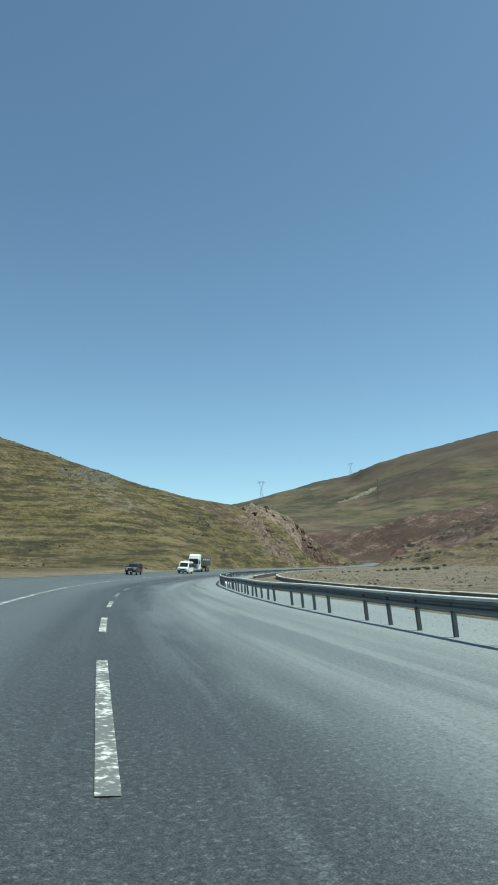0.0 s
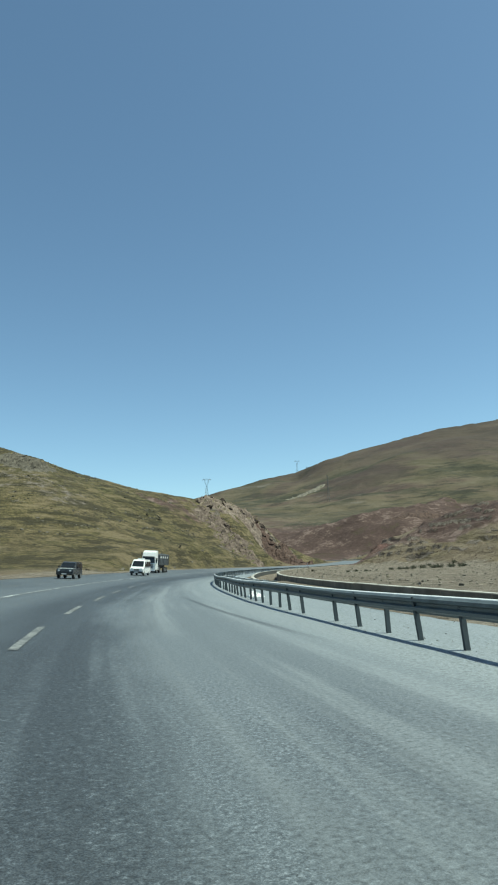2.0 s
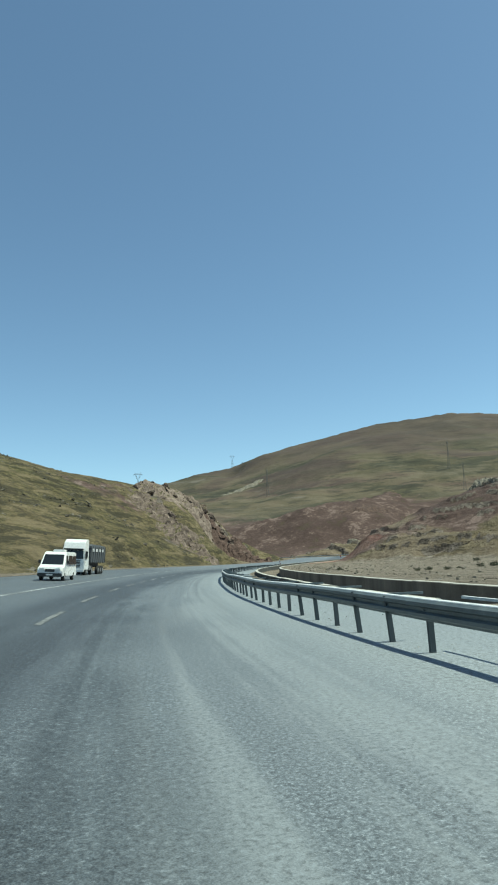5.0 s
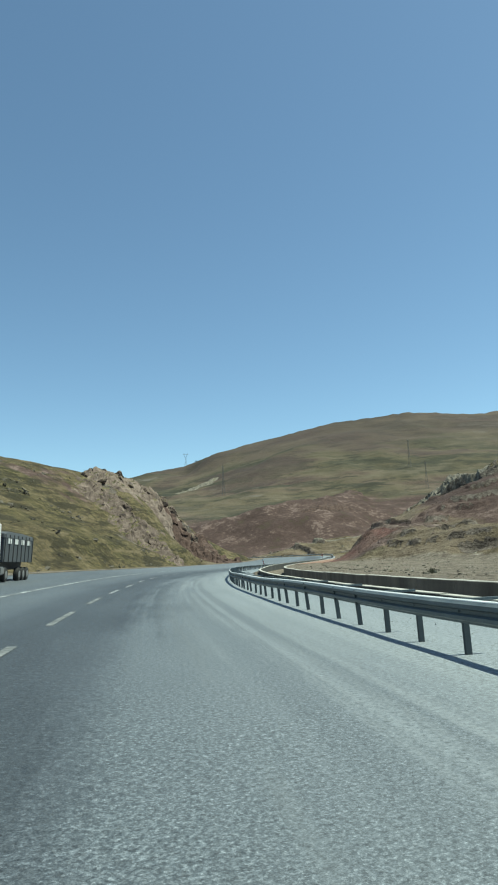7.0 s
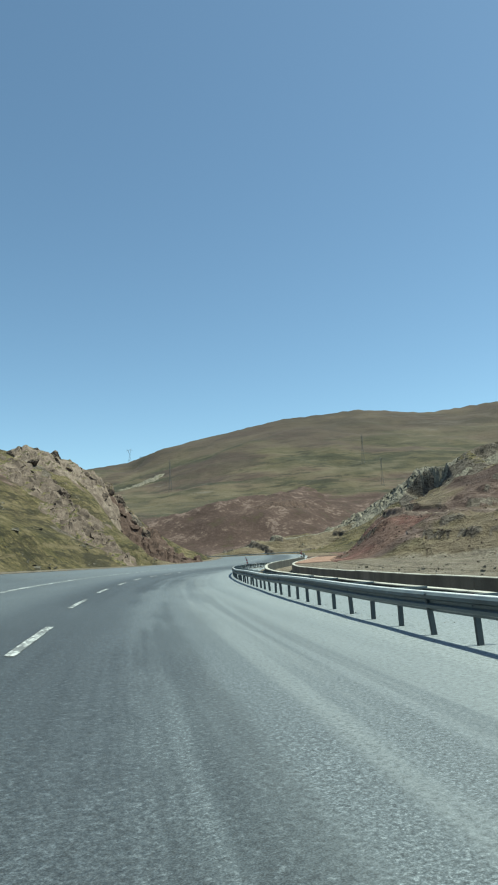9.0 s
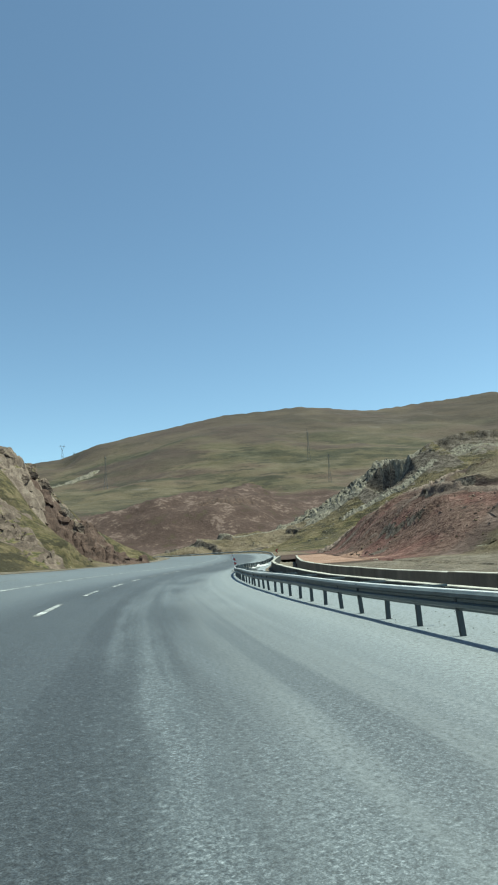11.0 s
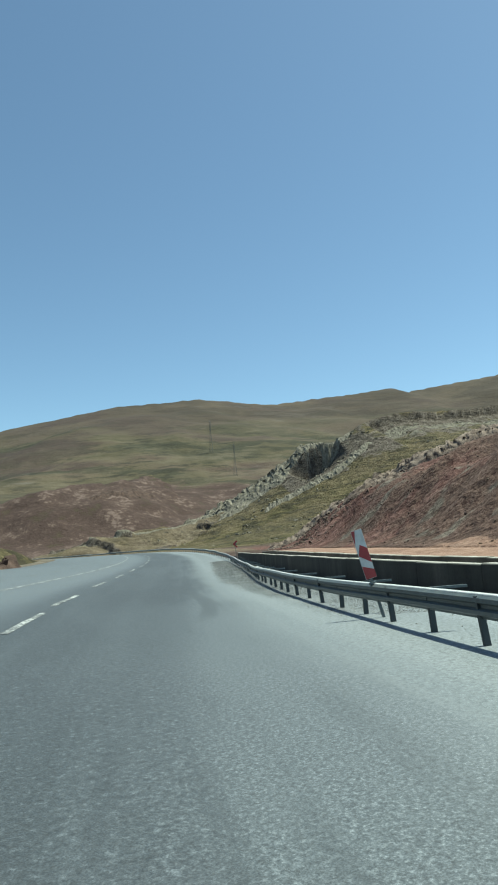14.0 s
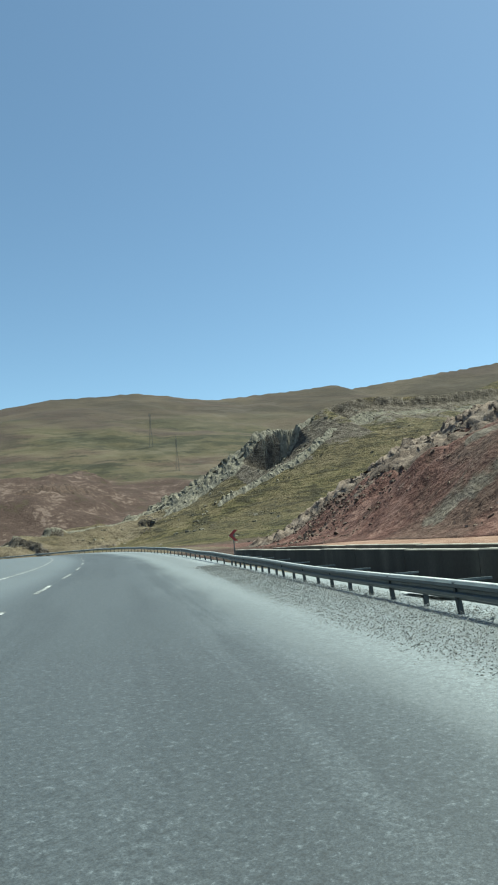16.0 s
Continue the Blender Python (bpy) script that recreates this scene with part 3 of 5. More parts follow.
    soil = np.where((which == 6) | (which == 7), np.clip(0.72 + 0.9 * fbm(x, y, 18, 4, 53), 0.25, 0.85), soil)
    soil = np.where(which == 5, 0.2 * soil, soil)
    soil = np.where(which == 8, np.where(crest_line(x, y, HILL_BANK)[1], np.clip(0.8 + 0.5 * fbm(x, y, 9, 4, 54), 0, 0.88), 0.25), soil)
    soil = np.where(which == 1, 0.2 * smooth01((fbm(wx * 0.7 + z, wy + 2 * z, 150, 5, 52) - 0.04) / 0.2), soil)
    # valley floor, banks and the bed of the road
    flat = np.clip(1 - top / 1.2, 0, 1)
    soil = np.maximum(soil, flat)
    gravel = flat * np.clip(1.2 - np.abs(u - 30) / 45, 0, 1) * (u > 0) * smooth01((250 - s) / 40)
    gravel = np.maximum(gravel, flat * (np.abs(u) < 20))
    redm = np.maximum(redm, flat * smooth01((s - 215) / 30) * (u > 8) * (u < 60) * smooth01((360 - s) / 40))
    gravel *= 1 - np.clip(redm, 0, 1)
    berm = smooth01((21.6 + 2.0 * fbm(x, y, 9, 3, 48) - u) / 2.0) * (u > 8) * smooth01((s - 228) / 12) * smooth01((288 - s) / 22)
    soil, redm, rock = np.maximum(soil, berm), np.maximum(redm, berm), rock * (1 - berm)
    bed = rise(s) + bank(s, u)
    flatland = flat_height(s, u) + 0.1 * fbm(x, y, 6, 3, 61) * smooth01((u - 15) / 6)
    floor = np.where(u > WALL_FAR_U - 0.1, np.where(s < 310, flatland, np.maximum(flatland, bed)), bed)
    v = np.where(u < -10, u + widening(s), u)
    floor = np.where(v < -13, bed + 0.2 * smooth01((-13.5 - v) / 4), floor)
    wide = 130.0 * smooth01((s - 310) / 90) * (((which > 0) & (which < 5)) | (which == 8))
    gate = np.where(u < 0, smooth01((-15.0 - v) / (7 - 0.9 * widening(s) + wide)), smooth01((u - 18.5) / (9 + wide)))
    gate = np.maximum(gate, smooth01((s - AS[-1] + 30) / 80))
    away = smooth01((np.abs(u) - 120) / 100)
    z = z * gate + floor * (1 - 0.8 * away)
    head = bank_hill * smooth01((u - 19) / 12)
    tier = head / 4.2 + 1.7 * fbm(x, y, 45, 5, 49)
    q = tier - np.floor(tier)
    head = head + np.clip(head / 3, 0, 1) * ((smooth01(q / 0.16) - q) * 3.0 * smooth01((fbm(x, y, 24, 3, 56) + 0.08) / 0.15) + 1.2 * fbm(x, y, 12, 4, 50))
    over = (head > z) & (bank_hill > 0.6)
    z = np.where(over, head, z)
    soil, redm = np.where(over, np.clip(0.75 + 0.8 * fbm(x, y, 14, 4, 55), 0.2, 0.88), soil), np.where(over, 0, redm)
    rock = np.where(over, 0.85 * (q < 0.2) * (fbm(x, y, 24, 3, 56) > 0), rock)
    z = np.where((v > -15.5) & (u < 18.5) & (s < AS[-1] - 20), np.minimum(z, floor) - np.where(u > 9.0, 0.9, 0.15), z)
    return z, rock, redm, soil, gravel, np.where(which == 1, 1.0, 0.0) * smooth01((np.hypot(x - 60, y - 150) - 330) / 150), which


def land_grid(x0, x1, y0, y1, step, hole=None, sink=0.0):
    xs, ys = np.arange(x0, x1 + step / 2, step), np.arange(y0, y1 + step / 2, step)
    gx, gy = np.meshgrid(xs, ys)
    x, y = gx.ravel(), gy.ravel()
    z, *masks, _ = land(x, y)
    nx = len(xs)
    i, j = np.meshgrid(np.arange(nx - 1), np.arange(len(ys) - 1))
    i, j = i.ravel(), j.ravel()
    keep = np.ones(len(i), bool)
    for hx0, hx1, hy0, hy1 in hole or ():
        inside = (xs[i] >= hx0 + step) & (xs[i + 1] <= hx1 - step) & (ys[j] >= hy0 + step) & (ys[j + 1] <= hy1 - step)
        keep &= ~inside
        deep = (x > hx0) & (x < hx1) & (y > hy0) & (y < hy1)
        z = z - sink * deep
    i, j = i[keep], j[keep]
    a = j * nx + i
    faces = np.stack([a, a + 1, a + 1 + nx, a + nx], 1)
    return np.stack([x, y, z], 1), faces, masks


def build_land():
    spur_box, near_box, crag_box, mid_box = (96, 196, 164, 292), (-80, 200, -40, 344), (228, 432, 284, 464), (-120, 552, -84, 756)
    tiles = [land_grid(*spur_box, 0.5), land_grid(*near_box, 1.0, [spur_box], 0.5), land_grid(*crag_box, 0.6), land_grid(*mid_box, 4.0, [near_box, crag_box], 1.0),
             land_grid(-1500, 2100, -900, 2400, 12.0, [mid_box], 3.0)]
    verts, faces, masks, n = [], [], [[], [], [], [], []], 0
    for v, f, m in tiles:
        verts.append(v)
        faces.append(f + n)
        n += len(v)
        for store, layer in zip(masks, m):
            store.append(layer)
    verts, faces = np.concatenate(verts), np.concatenate(faces)
    me = bpy.data.meshes.new("ground")
    me.vertices.add(len(verts))
    me.vertices.foreach_set("co", verts.ravel())
    me.loops.add(faces.size)
    me.loops.foreach_set("vertex_index", faces.ravel())
    me.polygons.add(len(faces))
    me.polygons.foreach_set("loop_start", np.arange(0, faces.size, 4))
    me.polygons.foreach_set("use_smooth", np.ones(len(faces), bool))
    me.update()
    for name, layer in zip(("rock", "red", "soil", "gravel", "far"), masks):
        at = me.attributes.new(name, "FLOAT", "POINT")
        at.data.foreach_set("value", np.concatenate(layer).astype(np.float32))
    me.materials.append(TERRAIN)
    tagged(new("ground", me), "dry grassy hills and gravelly valley floor under open sky", "hillside", kind="structure")


build_land()


# ---------------------------------------------------------------- carriageway
def build_road():
    s = np.arange(-140, 640, 1.25)
    us = np.array([-13.4, -12.6, -10, -7.2, -3.6, -1.5, 0.0, 1.0, 2.0, 3.0, 4.0, 5.0, 6.0, 7.0, 8.0, 9.2, 10.1])
    verts, uu, ss = [], [], []
    for u in us:
        drop = -0.06 if u in (us[0], us[-1]) else 0.0
        p = on_road(s, u - widening(s) * (u < -12), drop)
        p[:, 2] += 0.012 * fbm(p[:, 0], p[:, 1], 2.5, 2, 5) * (abs(u) < 12)
        verts.append(p)
        uu.append(np.full_like(s, u))
        ss.append(s)
    n = len(s)
    faces = [(a * n + i, (a + 1) * n + i, (a + 1) * n + i + 1, a * n + i + 1) for a in range(len(us) - 1) for i in range(n - 1)]
    ob = add_mesh("road", np.concatenate(verts), faces, ROAD, smooth=True)
    for name, v in (("across", uu), ("along", ss)):
        at = ob.data.attributes.new(name, "FLOAT", "POINT")
        at.data.foreach_set("value", np.concatenate(v).astype(np.float32))
    tagged(ob, "worn pale grey asphalt highway curving between dry hills", "road", kind="structure")
    return ob


road = build_road()


# ---------------------------------------------------------------- more materials
def worn_paint():
    m = Mat("worn_road_paint", 0.7)
    wear = m.noise(14.0, 5)
    wide = m.noise(1.2, 3)
    f = m.step(m.math("ADD", wear, m.math("MULTIPLY", wide, 0.7)), 0.66, 0.9)
    m.color(m.mix(f, (0.46, 0.47, 0.47), (0.095, 0.10, 0.104)))
    m.bump(wear, 0.3, 0.01)
    return m.mat


def faint_paint():
    m = Mat("faded_road_paint", 0.75)
    f = m.step(m.math("ADD", m.noise(9.0, 5), m.math("MULTIPLY", m.noise(0.6, 3), 0.6)), 0.6, 0.9)
    m.color(m.mix(f, (0.17, 0.174, 0.172), (0.075, 0.079, 0.081)))
    return m.mat


def rock_material(name, dark, mid, light, turf=0.0):
    """Weathered stone; turf is the share of flat ledges that grass has covered."""
    m = Mat(name, 0.92, spec=0.2)
    isl = m.node("ShaderNodeNewGeometry").outputs["Random Per Island"]
    n1, n2 = m.noise(0.55, 7, rough=0.65), m.noise(5.0, 5)
    f = m.math("ADD", m.math("ADD", m.math("MULTIPLY", n1, 0.5), m.math("MULTIPLY", n2, 0.3)), m.math("ADD", 0.07, m.math("MULTIPLY", isl, 0.10)))
    stone = m.ramp(f, [(0.38, dark), (0.53, mid), (0.7, light)])
    if turf:
        up = m.node("ShaderNodeSeparateXYZ", Vector=m.node("ShaderNodeNewGeometry").outputs["True Normal"]).outputs[2]
        ledge = m.step(m.math("ADD", up, m.math("MULTIPLY", m.math("SUBTRACT", m.noise(0.35, 5), 0.5), 1.6)), 1.06 - 0.3 * turf, 1.14 - 0.3 * turf)
        grass = m.ramp(m.noise(1.7, 5), [(0.38, (0.03, 0.032, 0.013)), (0.5, (0.075, 0.066, 0.03)), (0.62, (0.13, 0.105, 0.052))])
        stone = m.mix(ledge, stone, grass)
    m.color(stone)
    m.bump(m.math("ADD", m.math("MULTIPLY", n1, 0.4), m.math("MULTIPLY", n2, 0.6)), 0.8, 0.25)
    return m.mat


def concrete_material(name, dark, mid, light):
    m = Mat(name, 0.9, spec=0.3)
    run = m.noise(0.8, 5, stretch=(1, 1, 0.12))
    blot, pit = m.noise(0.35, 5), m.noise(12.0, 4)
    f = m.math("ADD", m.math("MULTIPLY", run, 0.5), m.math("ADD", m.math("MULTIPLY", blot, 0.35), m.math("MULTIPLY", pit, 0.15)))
    # Streaky stains; the shade on upright faces is put into this tone too.
    side_color = m.ramp(f, [(0.33, dark), (0.52, mid), (0.7, light)])
    # Upward faces are coloured pale to stand for sun on the wall top.
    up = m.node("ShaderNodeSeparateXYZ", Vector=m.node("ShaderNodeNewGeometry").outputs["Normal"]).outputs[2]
    m.color(m.mix(m.step(up, 0.45, 0.85), side_color, m.ramp(f, [(0.35, (0.26, 0.25, 0.225)), (0.65, (0.42, 0.405, 0.37))])))
    m.bump(pit, 0.4, 0.02)
    return m.mat


def steel_material():
    m = Mat("galvanised_steel", 0.5, 0.35)
    n1, n2 = m.noise(2.5, 5), m.noise(25.0, 3)
    m.color(m.ramp(m.math("ADD", m.math("MULTIPLY", n1, 0.7), m.math("MULTIPLY", n2, 0.3)), [(0.3, (0.075, 0.09, 0.094)), (0.55, (0.13, 0.15, 0.155)), (0.75, (0.20, 0.22, 0.22))]))
    m.rough(m.ramp(n1, [(0.3, (0.4,) * 3), (0.7, (0.65,) * 3)]))
    m.bump(n2, 0.1, 0.005)
    return m.mat


WORN_PAINT, FAINT_PAINT, CONCRETE, GALV = worn_paint(), faint_paint(), concrete_material("shaded_stained_concrete", (0.022, 0.022, 0.022), (0.05, 0.05, 0.047), (0.11, 0.108, 0.098)), steel_material()
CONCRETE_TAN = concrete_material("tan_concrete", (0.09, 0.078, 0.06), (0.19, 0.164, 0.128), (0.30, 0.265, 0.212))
# Pale steel: sun on the beams' top edges is put into its colour.
PALE_LIT_STEEL = plain("pale_lit_steel", (0.52, 0.53, 0.53), 0.5, 0.0)
POST_STEEL = plain("dull_post_steel", (0.055, 0.066, 0.071), 0.6, 0.3)
ROCK_PINK = rock_material("pink_grey_rock", (0.034, 0.026, 0.022), (0.125, 0.094, 0.077), (0.29, 0.235, 0.195), 0.8)
ROCK_GREY = rock_material("grey_rock", (0.035, 0.032, 0.026), (0.098, 0.086, 0.068), (0.19, 0.172, 0.142))
ROCK_RED = rock_material("red_brown_rock", (0.03, 0.02, 0.017), (0.085, 0.055, 0.045), (0.18, 0.128, 0.105))
ROCK_TAN = rock_material("tan_grey_rock", (0.045, 0.041, 0.034), (0.16, 0.143, 0.115), (0.33, 0.296, 0.246), 0.12)
ROCK_SPUR = rock_material("rubbly_pink_rock", (0.035, 0.026, 0.022), (0.125, 0.092, 0.077), (0.28, 0.225, 0.19))
CHIPS = rock_material("crushed_stone", (0.13, 0.132, 0.130), (0.25, 0.252, 0.248), (0.42, 0.42, 0.41))


# ---------------------------------------------------------------- road markings
def strip(name, s0, s1, u, width, material, label="", lift=0.006, step=0.5):
    s = np.linspace(s0, s1, max(2, int((s1 - s0) / step) + 1))
    mid = u(s) if callable(u) else np.full_like(s, u)
    a, b = on_road(s, mid - width / 2, lift), on_road(s, mid + width / 2, lift)
    wob = 0.012 * fbm(a[:, 0], a[:, 1], 2.5, 2, 5)
    a[:, 2] += wob + 0.004
    b[:, 2] += wob + 0.004
    n = len(s)
    ob = add_mesh(name, np.concatenate([a, b]), [(i, n + i, n + i + 1, i + 1) for i in range(n - 1)], material, road)
    if label:
        tagged(ob, label)
    return ob


DASH_ENDS = [-9, 1, 11.3, 21, 31.2, 41, 51, 60.7, 70.2, 79.4, 90, 100.7, 111.4, 122.2, 131.4, 140.6, 149.8, 159.2, 170.3, 180.6, 190.6, 200.6, 210.7, 220, 229.2, 238.5, 247.7]
for end in DASH_ENDS:
    strip("lane_dash", end - (6.6 if end == 11.3 else 4.9), end, np.interp(end, [50, 72, 92, 122, 160, 175, 205, 220], [0, 0.3, 0.3, 0, 0.05, -0.3, -0.25, 0]), 0.17, FAINT_PAINT if 35 < end < 145 else WORN_PAINT)
for k in range(0, 10):
    strip("lane_dash", 250.3 + 12.4 * k, 255.7 + 12.4 * k, -0.12 if k == 0 else -0.36, 0.17, WORN_PAINT)
for k in range(0, 36):
    strip("lane_dash", 1.0 + 10 * k, 5.0 + 10 * k, -7.45, 0.15, FAINT_PAINT)
for k in range(0, 26):
    a = -60 + 20 * k
    strip("centre_line", a, a + 20, lambda s: np.interp(s, [0, 95, 130, 175, 230, 260, 300], [-3.75, -3.95, -3.9, -4.25, -4.25, -4.1, -3.9]), 0.22, WORN_PAINT)
    strip("edge_line", a, a + 20, lambda s: -11.4 - widening(s), 0.16, FAINT_PAINT)

# ---------------------------------------------------------------- guardrail
RAIL_U = [(-60, 6.6), (0, 6.65), (30, 6.75), (44, 7.12), (50, 7.15), (58, 7.0), (75, 6.95), (90, 6.8), (111, 6.68), (126, 6.7), (136, 6.8), (150, 6.85), (165, 7.1), (178, 7.3), (196, 7.32), (208, 7.22), (225, 7.05),
          (246, 6.9), (252, 7.1), (258, 7.15), (264, 7.5), (270, 7.92), (276, 8.25), (300, 9.0), (600, 9.2)]
RAIL_LIFT = [(-60, 0.48), (45, 0.48), (112, 0.46), (138, 0.42), (198, 0.39), (247, 0.30), (265, 0.24), (276, 0.20), (300, 0.30), (330, 0.44)]
W_BEAM = [(0.0, 0.0), (-0.012, 0.03), (-0.075, 0.06), (-0.08, 0.11), (-0.02, 0.14), (-0.02, 0.185), (-0.08, 0.215), (-0.075, 0.27), (-0.03, 0.305), (0.0, 0.325)]


def rail_u(s):
    a = np.array(RAIL_U)
    s = np.asarray(s, float)
    return sum(np.interp(s + o, a[:, 0], a[:, 1]) for o in (-4.5, -1.5, 1.5, 4.5)) / 4


def rail_base(s, off=0.0, z=0.0):
    s = np.atleast_1d(np.asarray(s, float))
    return on_road(s, rail_u(s) + off, z + 0.02 * np.sin(s * 0.35))


def rail_lift(s):
    """Height of the beam's lower edge over the road, less where gravel has buried the posts."""
    return np.interp(s, *np.array(RAIL_LIFT).T)


def beam(parent, s0, s1, off, flip=False, label=""):
    """One corrugated beam section, 3 mm of steel folded twice, lapped over the next."""
    s = np.linspace(s0, s1 + 0.12, 6)
    sign = -1 if flip else 1
    prof = [(o * sign, h) for o, h in W_BEAM]
    prof += [(o + 0.006 * sign, h) for o, h in reversed(prof)]
    rings = [rail_base(s, off + o, rail_lift(s) + h) for o, h in prof]
    n, m = len(s), len(prof)
    verts = np.concatenate(rings)
    faces = [(a * n + i, a * n + i + 1, ((a + 1) % m) * n + i + 1, ((a + 1) % m) * n + i) for a in range(m) for i in range(n - 1)]
    ob = add_mesh("beam", verts, faces, GALV, parent, label)
    # Added lip whose pale colour stands for sun on the top fold.
    lip = [(-0.028, 0.309), (-0.02, 0.322), (0.022, 0.334), (0.03, 0.326)]
    rings = [rail_base(s, off + o * sign, rail_lift(s) + h) for o, h in lip]
    faces = [(a * n + i, a * n + i + 1, ((a + 1) % 4) * n + i + 1, ((a + 1) % 4) * n + i) for a in range(4) for i in range(n - 1)]
    add_mesh("top_edge", np.concatenate(rings), faces, PALE_LIT_STEEL, ob, "top edge coloured pale for the sun on it")
    return ob


def channel_bm(w, d, h, t=0.006):
    """A C-shaped steel post or spacer."""
    bm = bmesh.new()
    prof = [(-w / 2, -d / 2), (w / 2, -d / 2), (w / 2, -d / 2 + t), (-w / 2 + t, -d / 2 + t), (-w / 2 + t, d / 2 - t), (w / 2, d / 2 - t), (w / 2, d / 2), (-w / 2, d / 2)]
    lo, hi = [bm.verts.new((x, y, 0)) for x, y in prof], [bm.verts.new((x, y, h)) for x, y in prof]
    m = len(prof)
    for i in range(m):
        bm.faces.new((lo[i], lo[(i + 1) % m], hi[(i + 1) % m], hi[i]))
    bm.faces.new(hi)
    return bm


def build_guardrail():
    rail = new("guardrail")
    tagged(rail, "long galvanised steel guardrail with corrugated beam on channel posts", "guardrail")
    post_me, spacer_me, bolt_me = bpy.data.meshes.new("post"), bpy.data.meshes.new("spacer"), bpy.data.meshes.new("bolt")
    bm = channel_bm(0.085, 0.07, 1.05)
    bm.to_mesh(post_me)
    bm.free()
    bm = channel_bm(0.04, 0.06, 0.62)
    bm.to_mesh(spacer_me)
    bm.free()
    bm = bmesh.new()
    bmesh.ops.create_cone(bm, cap_ends=True, segments=6, radius1=0.022, radius2=0.014, depth=0.02)
    bm.to_mesh(bolt_me)
    bm.free()
    for me in (post_me, spacer_me, bolt_me):
        me.materials.append(POST_STEEL if me is post_me else GALV)
    rng = random.Random(4)
    marks = [-8.5, 20.6, 35.3, 58.5, 73.4, 110.8, 118.9, 135.5, 152.8, 196.2, 204.3, 222.2, 245.9, 264.3, 272.8, 302.0]
    stations = [a + (b - a) * i / round((b - a) / 1.66) for a, b in zip(marks, marks[1:]) for i in range(round((b - a) / 1.66))] + list(np.arange(302, 420, 3.0))
    gaps = (18.2, 27.3, 52.1, 80.3, 86.9)
    for k, s in enumerate(stations):
        if any(abs(s - g) < 0.8 for g in gaps):
            continue
        s = s + rng.uniform(-0.04, 0.04)
        p = rail_base(s, 0.07, rail_lift(s) - 0.75)[0]
        h = math.atan2(np.interp(s, AS, TAN[:, 0]), np.interp(s, AS, TAN[:, 1]))
        o = new("post", post_me)
        o.parent = rail
        o.matrix_basis = pose(*p, rng.uniform(-2, 2), rng.uniform(-6, 0), -math.degrees(h))
        if 58 < s < 300 and k % 2 == 0:
            q = rail_base(s, 0.03, rail_lift(s) + 0.318)[0]
            o = new("spacer", spacer_me)
            o.parent = rail
            o.matrix_basis = pose(*q, 0, 90, -math.degrees(h))
        q = rail_base(s, -0.026, rail_lift(s) + 0.162)[0]
        if s < 300:
            o = new("bolt", bolt_me)
            o.parent = rail
            o.matrix_basis = pose(*q, 0, -90, -math.degrees(h))
    for s in np.arange(-8, 520, 4.35):
        beam(rail, s, s + 4.35, 0.0)
    for s in np.arange(62, 86, 4.35):
        q = np.linspace(s, s + 4.35, 6)
        rings = [rail_base(q, 0.60 + o, rail_lift(q) + h) for o, h in ((0.0, 0.295), (0.0, 0.335), (0.05, 0.335), (0.05, 0.295))]
        faces = [(a * 6 + k, a * 6 + k + 1, ((a + 1) % 4) * 6 + k + 1, ((a + 1) % 4) * 6 + k) for a in range(4) for k in range(5)]
        add_mesh("rear_bar", np.concatenate(rings), faces, PALE_LIT_STEEL, rail, "thin steel bar behind the beam")
    return rail


build_guardrail()


# ---------------------------------------------------------------- concrete channel beside the road
def wall_run(name, s0, s1, u, top, thick, label, material):
    """A cast wall in bays of 4 m with open joints, an uneven top and a rough outer face."""
    holder = new(name)
    tagged(holder, label, "wall", kind="structure")
    rng = random.Random(9)
    for a in np.arange(s0, s1, 4.0):
        s = np.linspace(a + 0.012, a + 3.988, 9)
        jig = rng.uniform(-0.015, 0.015)
        base = [on_road(s, np.full_like(s, u + o)) for o in (0.0, 0.02, thick - 0.02, thick)]
        rows = []
        for q, (o, kind) in zip((0, 0, 1, 2, 3, 3), ((0, "foot"), (0, "edge"), (0, "top"), (0, "top"), (0, "edge"), (0, "foot"))):
            p = base[q].copy()
            crown = top(s) + jig + 0.012 * fbm(s, s * 0 + u, 0.8, 3, 2)
            p[:, 2] = {"foot": p[:, 2] - 0.9, "edge": crown - 0.025, "top": crown}[kind]
            rows.append(p)
        n, m = len(s), len(rows)
        faces = [(r * n + i, r * n + i + 1, (r + 1) * n + i + 1, (r + 1) * n + i) for r in range(m - 1) for i in range(n - 1)]
        faces += [tuple(r * n for r in range(m)), tuple(r * n + n - 1 for r in reversed(range(m)))]
        add_mesh("wall_bay", np.concatenate(rows), faces, material, holder)
    return holder


near_wall = wall_run("channel_wall_near", 96, 308, WALL_NEAR_U, wall_near_top, 0.32, "low stained concrete channel wall beside the road, sides darkened for shade, top pale for sun", CONCRETE)
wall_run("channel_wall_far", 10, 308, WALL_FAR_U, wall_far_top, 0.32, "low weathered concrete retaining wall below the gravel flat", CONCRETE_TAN)


